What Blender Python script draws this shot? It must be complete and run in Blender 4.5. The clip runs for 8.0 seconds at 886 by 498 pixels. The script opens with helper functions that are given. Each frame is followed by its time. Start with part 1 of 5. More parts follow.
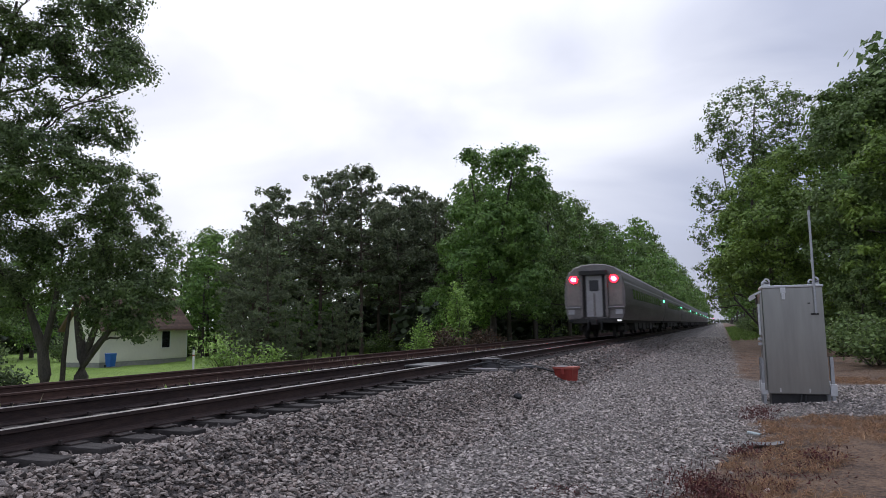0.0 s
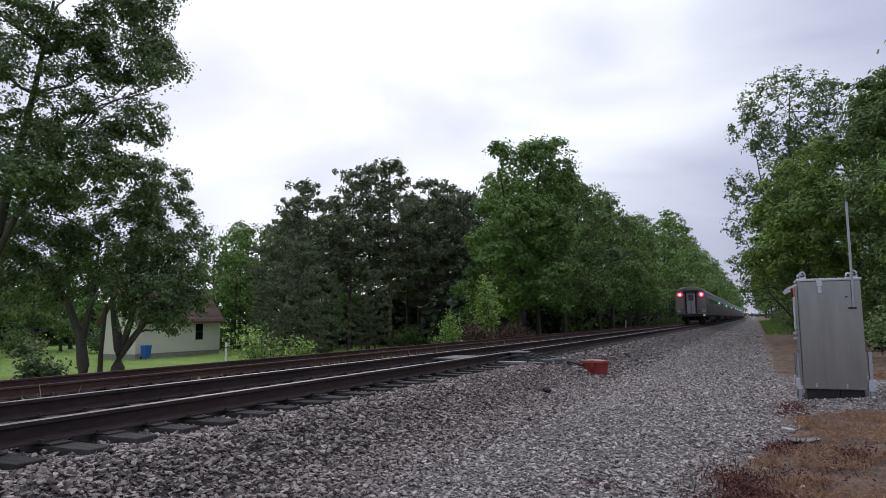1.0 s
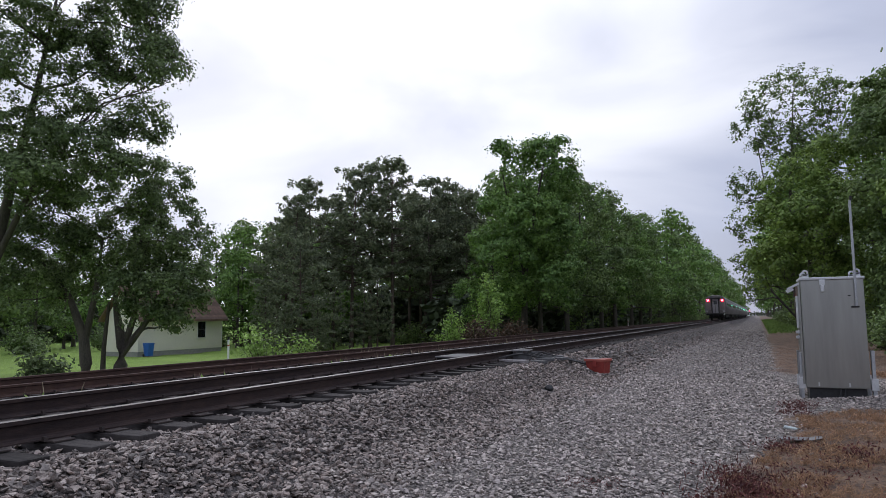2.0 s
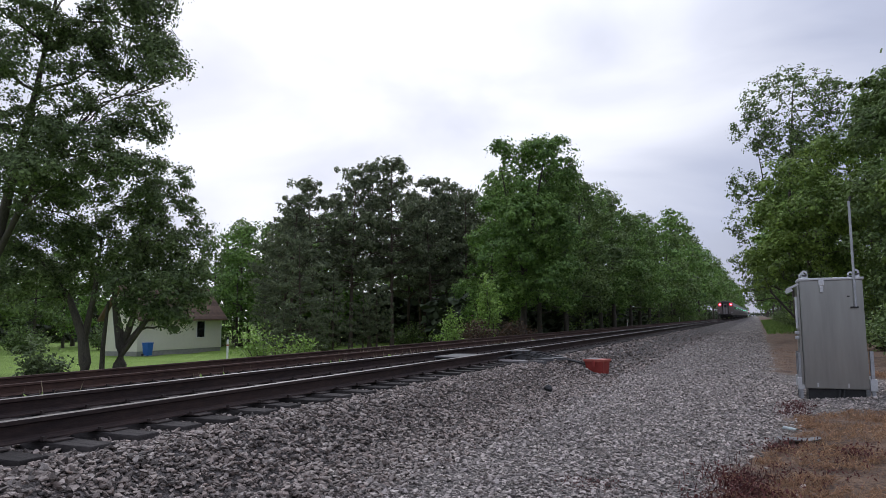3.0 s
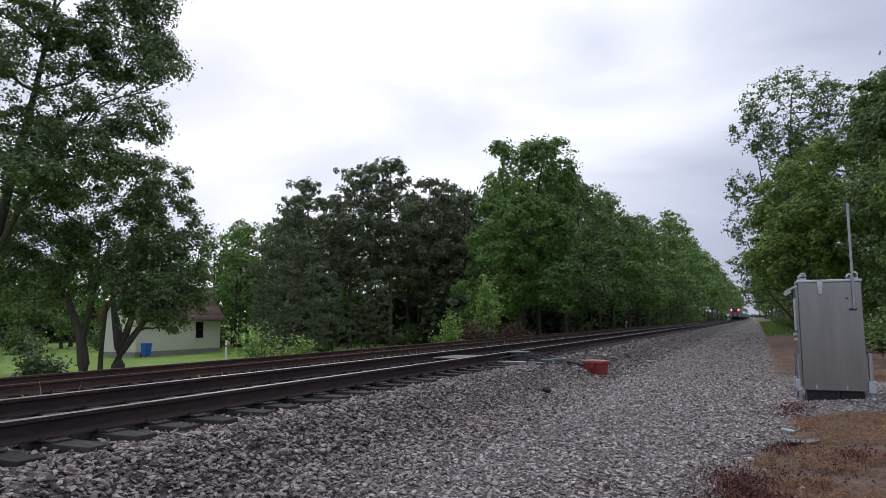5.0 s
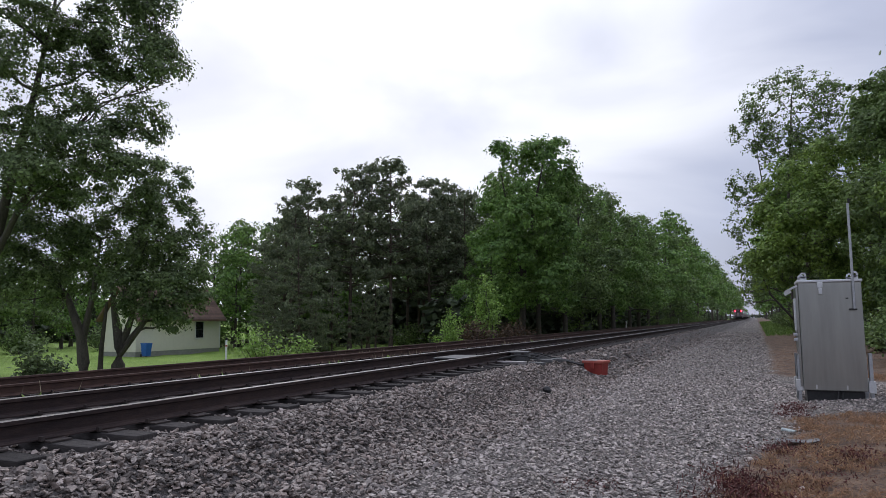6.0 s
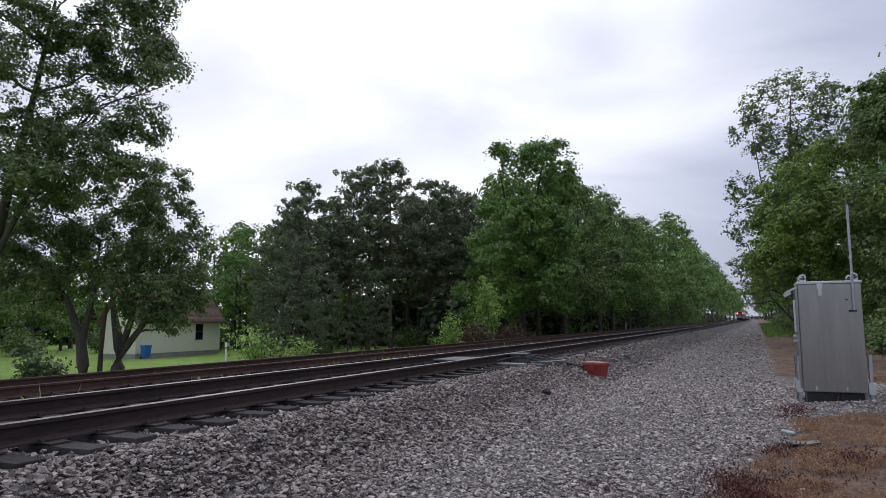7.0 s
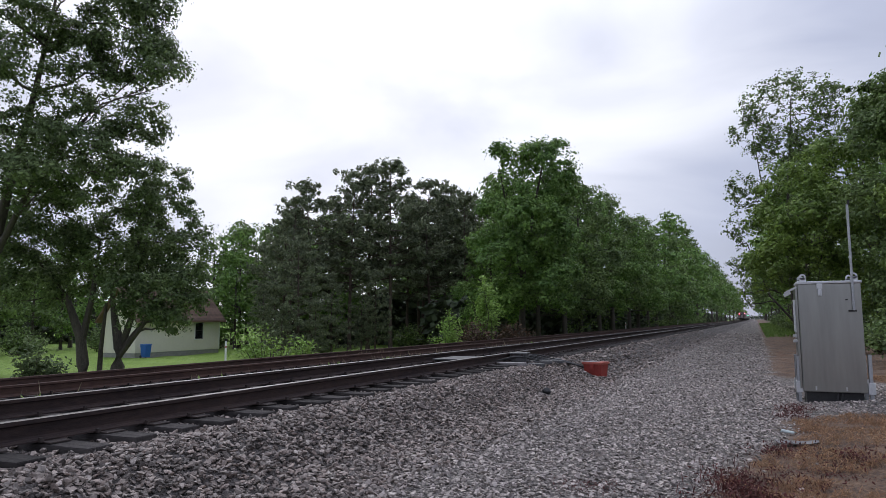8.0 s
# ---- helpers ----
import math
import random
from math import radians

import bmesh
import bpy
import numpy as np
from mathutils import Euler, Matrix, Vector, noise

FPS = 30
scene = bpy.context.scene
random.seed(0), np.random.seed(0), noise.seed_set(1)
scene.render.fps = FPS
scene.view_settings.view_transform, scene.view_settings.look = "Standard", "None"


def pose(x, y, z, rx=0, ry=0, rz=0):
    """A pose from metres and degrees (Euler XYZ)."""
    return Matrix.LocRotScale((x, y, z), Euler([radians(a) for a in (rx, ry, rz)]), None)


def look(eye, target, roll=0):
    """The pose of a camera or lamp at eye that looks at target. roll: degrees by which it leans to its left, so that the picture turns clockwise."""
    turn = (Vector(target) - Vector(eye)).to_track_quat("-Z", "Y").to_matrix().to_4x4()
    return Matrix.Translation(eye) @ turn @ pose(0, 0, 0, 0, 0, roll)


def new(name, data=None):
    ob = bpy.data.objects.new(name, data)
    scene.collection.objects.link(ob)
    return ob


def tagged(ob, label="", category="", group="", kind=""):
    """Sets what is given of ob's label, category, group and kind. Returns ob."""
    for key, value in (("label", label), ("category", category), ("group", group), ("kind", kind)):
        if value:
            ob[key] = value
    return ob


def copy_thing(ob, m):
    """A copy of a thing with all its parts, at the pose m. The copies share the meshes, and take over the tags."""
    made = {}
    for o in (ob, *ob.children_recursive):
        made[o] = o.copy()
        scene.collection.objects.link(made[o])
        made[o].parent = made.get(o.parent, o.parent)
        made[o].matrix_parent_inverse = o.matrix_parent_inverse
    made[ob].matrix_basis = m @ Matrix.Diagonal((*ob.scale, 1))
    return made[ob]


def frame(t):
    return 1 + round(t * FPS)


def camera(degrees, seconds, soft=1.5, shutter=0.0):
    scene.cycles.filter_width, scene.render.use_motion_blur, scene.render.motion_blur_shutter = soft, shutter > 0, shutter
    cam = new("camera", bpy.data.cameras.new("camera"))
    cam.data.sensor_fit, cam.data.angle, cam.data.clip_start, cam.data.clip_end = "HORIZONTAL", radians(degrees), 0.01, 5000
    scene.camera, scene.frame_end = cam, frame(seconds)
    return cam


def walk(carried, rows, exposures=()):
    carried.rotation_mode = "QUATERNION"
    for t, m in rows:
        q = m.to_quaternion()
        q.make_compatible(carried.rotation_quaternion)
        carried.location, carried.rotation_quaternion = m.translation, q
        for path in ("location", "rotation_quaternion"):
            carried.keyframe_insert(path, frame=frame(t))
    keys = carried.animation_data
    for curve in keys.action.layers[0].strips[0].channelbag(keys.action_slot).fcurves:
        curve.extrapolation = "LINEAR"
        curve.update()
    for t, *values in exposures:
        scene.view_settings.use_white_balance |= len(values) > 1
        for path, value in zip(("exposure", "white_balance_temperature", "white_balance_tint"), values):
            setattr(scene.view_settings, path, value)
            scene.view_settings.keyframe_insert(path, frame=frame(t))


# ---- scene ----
# The camera stands beside a straight double track; y runs along the rails, the near track's rail top is z = 0.
EYE = (0.0, 0.0, 0.759)


def held(yaw, pitch, roll):
    return pose(*EYE, 90 + pitch, 0, yaw) @ pose(0, 0, 0, 0, 0, roll)


cam = camera(66.14, 8.0, soft=0.8, shutter=0.35)
PATH = [
    (0.0, 22.127, 6.484, -0.809), (0.1, 22.41, 6.54, -0.787), (0.2, 23.44, 6.57, -0.765),
    (0.3, 24.45, 6.6, -0.743), (0.4, 24.91, 6.57, -0.721), (0.5, 24.935, 6.53, -0.699),
    (0.6, 24.83, 6.40, -0.693), (0.7, 24.63, 6.29, -0.688), (0.8, 24.53, 6.13, -0.682),
    (0.9, 24.53, 6.02, -0.676), (1.0, 24.553, 5.952, -0.671), (1.5, 24.725, 5.816, -0.654),
    (3.0, 24.69, 5.807, -0.494), (3.5, 24.697, 5.836, -0.546), (4.0, 24.665, 5.825, -0.439),
    (4.5, 24.602, 5.907, -0.396), (6.0, 24.612, 5.898, -0.376), (6.5, 24.575, 5.925, -0.352),
    (7.0, 24.583, 6.049, -0.426), (7.5, 24.602, 5.995, -0.451), (8.0, 24.579, 6.001, -0.347),
]
walk(cam, [(t, held(a, b, c)) for t, a, b, c in PATH], exposures=((0.0, 0.0), (8.0, 0.0)))

# ---- light: an overcast sky, brightest where the hidden sun stands ----
SUN_EL, SUN_AZ = radians(33), radians(40)  # azimuth counted from +y towards -x
sun_dir = Vector((-math.sin(SUN_AZ) * math.cos(SUN_EL), math.cos(SUN_AZ) * math.cos(SUN_EL), math.sin(SUN_EL)))
sun = new("sun", bpy.data.lights.new("sun", "SUN"))
sun.data.energy, sun.data.angle, sun.data.color = 0.45, radians(25), (1.0, 0.97, 0.93)
sun.matrix_world = look(sun_dir * 100, (0, 0, 0))


def make_world():
    w = bpy.data.worlds.new("overcast")
    scene.world = w
    w.use_nodes = True
    n, l = w.node_tree.nodes, w.node_tree.links
    n.clear()
    out, bg = n.new("ShaderNodeOutputWorld"), n.new("ShaderNodeBackground")
    sky = n.new("ShaderNodeTexSky")
    sky.sky_type, sky.sun_disc = "NISHITA", False
    sky.sun_elevation, sky.sun_rotation = SUN_EL, -SUN_AZ
    dim = n.new("ShaderNodeVectorMath")
    dim.operation = "SCALE"
    dim.inputs["Scale"].default_value = 0.10
    l.new(sky.outputs[0], dim.inputs[0])
    co = n.new("ShaderNodeTexCoord")
    # clouds: flattened soft noise at two scales
    mp = n.new("ShaderNodeMapping")
    mp.inputs["Scale"].default_value = (1, 1, 2.6)
    l.new(co.outputs["Generated"], mp.inputs[0])
    ns = n.new("ShaderNodeTexNoise")
    ns.inputs["Scale"].default_value, ns.inputs["Detail"].default_value = 2.3, 5
    ns.inputs["Roughness"].default_value = 0.45
    ns.inputs["Distortion"].default_value = 0.4
    l.new(mp.outputs[0], ns.inputs["Vector"])
    dot = n.new("ShaderNodeVectorMath")
    dot.operation = "DOT_PRODUCT"
    dot.inputs[1].default_value = sun_dir
    l.new(co.outputs["Generated"], dot.inputs[0])
    glow = n.new("ShaderNodeMapRange")
    glow.interpolation_type = "SMOOTHSTEP"
    glow.inputs["From Min"].default_value, glow.inputs["From Max"].default_value = 0.62, 0.99
    glow.inputs["To Min"].default_value, glow.inputs["To Max"].default_value = 0.0, 0.42
    l.new(dot.outputs["Value"], glow.inputs["Value"])
    add = n.new("ShaderNodeMath")
    l.new(ns.outputs[0], add.inputs[0])
    l.new(glow.outputs[0], add.inputs[1])
    ramp = n.new("ShaderNodeValToRGB")
    e = ramp.color_ramp.elements
    e[0].position, e[0].color = 0.33, (0.40, 0.428, 0.555, 1)
    e[1].position, e[1].color = 0.95, (1.07, 1.09, 1.20, 1)
    m = ramp.color_ramp.elements.new(0.57)
    m.color = (0.54, 0.58, 0.745, 1)
    l.new(add.outputs[0], ramp.inputs[0])
    mix = n.new("ShaderNodeMix")
    mix.data_type = "RGBA"
    mix.inputs["Factor"].default_value = 0.93
    l.new(dim.outputs[0], mix.inputs["A"])
    l.new(ramp.outputs[0], mix.inputs["B"])
    # an overcast sky is brightest overhead
    sep, rise, lift = n.new("ShaderNodeSeparateXYZ"), n.new("ShaderNodeMapRange"), n.new("ShaderNodeVectorMath")
    l.new(co.outputs["Generated"], sep.inputs[0])
    rise.interpolation_type = "SMOOTHSTEP"
    rise.inputs["From Min"].default_value, rise.inputs["From Max"].default_value = 0.3, 1.0
    rise.inputs["To Min"].default_value, rise.inputs["To Max"].default_value = 1.0, 2.0
    l.new(sep.outputs[2], rise.inputs["Value"])
    lift.operation = "SCALE"
    l.new(mix.outputs["Result"], lift.inputs[0])
    l.new(rise.outputs[0], lift.inputs["Scale"])
    l.new(lift.outputs[0], bg.inputs["Color"])
    bg.inputs["Strength"].default_value = 1.0
    l.new(bg.outputs[0], out.inputs[0])


make_world()


# ---- materials ----
def mat(name, base, dark=None, scale=4.0, rough=0.7, metal=0.0, bump=0.0, bump_scale=40.0, spread=0.0, fine=8.0, island=False, leaf=0.0,
        emit=None, strength=0.0, stretch=(1, 1, 1), spec=0.5, tint=None):
    """A principled material: two noise scales between base and dark, fine relief, and a spread of brightness from piece to piece."""
    m = bpy.data.materials.new(name)
    m.use_nodes = True
    n, l = m.node_tree.nodes, m.node_tree.links
    p, out = n["Principled BSDF"], n["Material Output"]
    p.inputs["Roughness"].default_value, p.inputs["Metallic"].default_value = rough, metal
    p.inputs["Specular IOR Level"].default_value = spec
    dark = dark or tuple(c * 0.7 for c in base)
    co = n.new("ShaderNodeTexCoord")
    mp = n.new("ShaderNodeMapping")
    mp.inputs["Scale"].default_value = stretch
    l.new(co.outputs["Object"], mp.inputs[0])
    big, small = n.new("ShaderNodeTexNoise"), n.new("ShaderNodeTexNoise")
    for t, s in ((big, scale), (small, scale * fine)):
        t.inputs["Scale"].default_value, t.inputs["Detail"].default_value = s, 3
        l.new(mp.outputs[0], t.inputs["Vector"])
    avg = n.new("ShaderNodeMath")
    avg.operation = "MULTIPLY_ADD"
    avg.inputs[1].default_value = 0.5
    l.new(big.outputs[0], avg.inputs[0])
    half = n.new("ShaderNodeMath")
    half.operation = "MULTIPLY"
    half.inputs[1].default_value = 0.5
    l.new(small.outputs[0], half.inputs[0])
    l.new(half.outputs[0], avg.inputs[2])
    ramp = n.new("ShaderNodeValToRGB")
    e = ramp.color_ramp.elements
    e[0].position, e[0].color, e[1].position, e[1].color = 0.36, (*dark, 1), 0.64, (*base, 1)
    l.new(avg.outputs[0], ramp.inputs[0])
    col = ramp.outputs[0]
    if spread:
        if island:
            rnd = n.new("ShaderNodeNewGeometry").outputs["Random Per Island"]
        else:
            rnd = n.new("ShaderNodeObjectInfo").outputs["Random"]
        if tint:
            hash1, hash2, tm = n.new("ShaderNodeMath"), n.new("ShaderNodeMath"), n.new("ShaderNodeMix")
            hash1.operation, hash2.operation, tm.data_type = "MULTIPLY", "FRACT", "RGBA"
            hash1.inputs[1].default_value = 37.7
            l.new(rnd, hash1.inputs[0])
            l.new(hash1.outputs[0], hash2.inputs[0])
            l.new(hash2.outputs[0], tm.inputs["Factor"])
            l.new(col, tm.inputs["A"])
            tm.inputs["B"].default_value = (*tint, 1)
            col = tm.outputs["Result"]
        mr = n.new("ShaderNodeMapRange")
        mr.inputs["To Min"].default_value, mr.inputs["To Max"].default_value = 1 - spread, 1 + spread
        l.new(rnd, mr.inputs["Value"])
        sc = n.new("ShaderNodeVectorMath")
        sc.operation = "SCALE"
        l.new(col, sc.inputs[0])
        l.new(mr.outputs[0], sc.inputs["Scale"])
        col = sc.outputs[0]
    l.new(col, p.inputs["Base Color"])
    if bump:
        b, t = n.new("ShaderNodeBump"), n.new("ShaderNodeTexNoise")
        t.inputs["Scale"].default_value, t.inputs["Detail"].default_value = bump_scale, 4
        l.new(mp.outputs[0], t.inputs["Vector"])
        b.inputs["Strength"].default_value, b.inputs["Distance"].default_value = bump, 0.02
        l.new(t.outputs[0], b.inputs["Height"])
        l.new(b.outputs[0], p.inputs["Normal"])
    if leaf:
        tr, mx = n.new("ShaderNodeBsdfTranslucent"), n.new("ShaderNodeMixShader")
        l.new(col, tr.inputs[0])
        mx.inputs[0].default_value = leaf
        l.new(p.outputs[0], mx.inputs[1])
        l.new(tr.outputs[0], mx.inputs[2])
        l.new(mx.outputs[0], out.inputs[0])
    if emit:
        p.inputs["Emission Color"].default_value, p.inputs["Emission Strength"].default_value = (*emit, 1), strength
    return m


LEAF_NEAR = mat("leaf_near_tree", (0.18, 0.24, 0.09), (0.082, 0.12, 0.055), 0.35, 0.55, spread=0.45, island=True, leaf=0.3, spec=0.22)
LEAF_PINE = mat("pine_needles", (0.215, 0.245, 0.14), (0.12, 0.145, 0.09), 0.25, 0.6, spread=0.4, island=True, leaf=0.3, spec=0.22)
LEAF_OAK = mat("broad_leaves", (0.215, 0.34, 0.08), (0.10, 0.185, 0.055), 0.3, 0.55, spread=0.45, island=True, leaf=0.3, spec=0.22)
LEAF_DARK = mat("shaded_wood_leaves", (0.20, 0.28, 0.085), (0.092, 0.145, 0.055), 0.3, 0.55, spread=0.45, island=True, leaf=0.3, spec=0.22)
# leaf colour darkened to stand for the deep shade inside the woods
LEAF_SHADE = mat("leaves_painted_as_shade", (0.065, 0.085, 0.04), (0.038, 0.052, 0.028), 0.3, 0.7, spread=0.4, island=True)
LEAF_LIGHT = mat("young_leaves", (0.30, 0.44, 0.11), (0.18, 0.30, 0.07), 0.8, 0.55, spread=0.4, island=True, leaf=0.35, spec=0.22)
LEAF_VINE = mat("vine_leaves", (0.25, 0.35, 0.07), (0.11, 0.18, 0.048), 0.35, 0.5, spread=0.45, island=True, leaf=0.3, spec=0.22)
LEAF_BROWN = mat("dry_leaves", (0.13, 0.08, 0.045), (0.07, 0.045, 0.03), 1.5, 0.8, spread=0.4, island=True, leaf=0.15)
BARK = mat("bark", (0.10, 0.085, 0.07), (0.045, 0.038, 0.032), 3, 0.9, bump=0.8, bump_scale=14, stretch=(1, 1, 0.3))
BARK_PINE = mat("pine_bark", (0.13, 0.095, 0.075), (0.06, 0.045, 0.036), 3, 0.9, bump=0.8, bump_scale=12, stretch=(1, 1, 0.4))
STONE = mat("ballast_stone", (0.34, 0.298, 0.262), (0.13, 0.113, 0.098), 9, 0.8, bump=0.4, bump_scale=60, spread=0.72, island=True, tint=(0.22, 0.175, 0.148))
PEBBLE = mat("path_stone", (0.44, 0.388, 0.338), (0.205, 0.18, 0.155), 12, 0.85, spread=0.6, island=True, tint=(0.33, 0.285, 0.26))
STEEL_TOP = mat("worn_rail_steel", (0.24, 0.23, 0.225), (0.13, 0.12, 0.118), 6, 0.45, 1.0, stretch=(1, 0.05, 1))
RUST = mat("rail_rust", (0.056, 0.036, 0.03), (0.027, 0.019, 0.018), 3, 0.8, spec=0.3, bump=0.3, bump_scale=50, stretch=(1, 0.3, 1))
RUST_PALE = mat("siding_rail_rust", (0.10, 0.056, 0.042), (0.05, 0.031, 0.026), 3, 0.85, spec=0.3, bump=0.3, bump_scale=50, stretch=(1, 0.3, 1))
TIE = mat("creosote_tie", (0.066, 0.059, 0.055), (0.032, 0.029, 0.028), 5, 0.9, spec=0.2, bump=0.6, bump_scale=30, spread=0.3, stretch=(0.3, 3, 1))
PLATE = mat("tie_plate_iron", (0.06, 0.042, 0.035), (0.03, 0.024, 0.022), 12, 0.7)
ALU = mat("cabinet_aluminium", (0.37, 0.37, 0.345), (0.305, 0.308, 0.285), 2.2, 0.3, 0.95, bump=0.04, bump_scale=5, fine=6, stretch=(1, 1, 0.12))
ALU_BRIGHT = mat("bright_aluminium", (0.68, 0.69, 0.69), (0.55, 0.56, 0.56), 8, 0.45, 0.7)
GALV = mat("galvanised_steel", (0.50, 0.51, 0.52), (0.36, 0.37, 0.38), 14, 0.5, 0.8)
REDBOX = mat("faded_red_paint", (0.36, 0.05, 0.035), (0.25, 0.035, 0.028), 8, 0.6, bump=0.1)
REDLID = mat("faded_red_lid", (0.42, 0.11, 0.075), (0.32, 0.07, 0.05), 8, 0.6, bump=0.1)
RUBBER = mat("black_cable", (0.03, 0.03, 0.03), (0.015, 0.015, 0.015), 20, 0.6)
GREYBOX = mat("grey_painted_iron", (0.12, 0.118, 0.118), (0.06, 0.06, 0.06), 10, 0.7)
BOARD = mat("weathered_board", (0.30, 0.28, 0.27), (0.19, 0.175, 0.17), 6, 0.85, stretch=(0.4, 3, 1))
SIDING = mat("cream_siding", (0.80, 0.76, 0.64), (0.75, 0.71, 0.60), 0.6, 0.7)
BLOCK = mat("foundation_block", (0.36, 0.35, 0.33), (0.27, 0.26, 0.25), 3, 0.9, bump=0.3)
SHINGLE = mat("brown_shingle", (0.17, 0.105, 0.075), (0.10, 0.065, 0.05), 3, 0.9, spread=0.3)
TRIM = mat("white_trim", (0.75, 0.74, 0.70), (0.68, 0.67, 0.63), 3, 0.6)
GLASS = mat("dark_window_glass", (0.02, 0.022, 0.026), (0.012, 0.013, 0.016), 3, 0.08)
BLUE = mat("blue_plastic", (0.03, 0.14, 0.48), (0.025, 0.11, 0.40), 4, 0.45)
STAINLESS = mat("stainless_fluting", (0.24, 0.22, 0.21), (0.15, 0.138, 0.132), 1.2, 0.5, 0.6, stretch=(1, 0.15, 2))
STAIN_END = mat("dulled_stainless_end", (0.23, 0.205, 0.195), (0.15, 0.135, 0.13), 1.5, 0.55, 0.5)
PANEL = mat("warm_dull_end_panel", (0.30, 0.265, 0.24), (0.21, 0.185, 0.168), 2.5, 0.55, 0.4, stretch=(1, 1, 0.3))
PALE_METAL = mat("pale_door_metal", (0.36, 0.345, 0.345), (0.28, 0.27, 0.27), 2, 0.5, 0.3)
UNDER = mat("grimy_underframe", (0.035, 0.032, 0.03), (0.018, 0.017, 0.016), 3, 0.8)
STRIPE = mat("pale_body_stripe", (0.42, 0.41, 0.42), (0.33, 0.32, 0.33), 2, 0.5)
TRAINGLASS = mat("train_window", (0.015, 0.016, 0.018), (0.01, 0.01, 0.012), 2, 0.1)
BLUEGREY = mat("locomotive_paint", (0.33, 0.34, 0.36), (0.25, 0.26, 0.28), 1, 0.5, 0.3)
RED_GLOW = mat("red_lamp", (0.6, 0.05, 0.05), rough=0.3, emit=(1.0, 0.035, 0.06), strength=130)
# emission that stands for the red halo round the marker lamps
RED_HALO = mat("red_lamp_halo", (0.5, 0.02, 0.03), rough=0.3, emit=(1.0, 0.004, 0.010), strength=24)
GREEN_GLOW = mat("green_lamp", (0.05, 0.6, 0.3), rough=0.3, emit=(0.12, 1.0, 0.48), strength=6)
RED_SIGNAL = mat("red_signal", (0.6, 0.05, 0.05), rough=0.3, emit=(1.0, 0.08, 0.12), strength=9)
AMBER = mat("white_step_lamp", (0.7, 0.7, 0.65), rough=0.3, emit=(0.8, 0.85, 0.85), strength=0.8)
WHITE = mat("white_paint", (0.75, 0.75, 0.74), (0.62, 0.61, 0.60), 6, 0.6)
DEBRIS = mat("grey_sheet_metal", (0.17, 0.165, 0.16), (0.08, 0.077, 0.073), 14, 0.6, 0.3)
TEAL = mat("pale_plastic_scrap", (0.45, 0.52, 0.50), (0.26, 0.30, 0.30), 6, 0.5)
NEEDLE = mat("needle_litter", (0.28, 0.165, 0.09), (0.15, 0.08, 0.045), 3, 0.9, spread=0.4, island=True, tint=(0.21, 0.115, 0.07))
DRYGRASS = mat("dry_grass_blades", (0.50, 0.34, 0.205), (0.27, 0.165, 0.095), 1.2, 0.9, spread=0.45, island=True, tint=(0.27, 0.15, 0.09), leaf=0.4)
DEADWEED = mat("dead_red_weed", (0.13, 0.035, 0.03), (0.07, 0.025, 0.02), 4, 0.85, spread=0.4, island=True)
STRAW = mat("straw_weed", (0.36, 0.30, 0.20), (0.22, 0.18, 0.11), 4, 0.85, spread=0.4, island=True, leaf=0.2)
GRASS = mat("mown_grass_blades", (0.18, 0.28, 0.06), (0.11, 0.19, 0.04), 0.5, 0.7, spread=0.3, island=True, leaf=0.3)


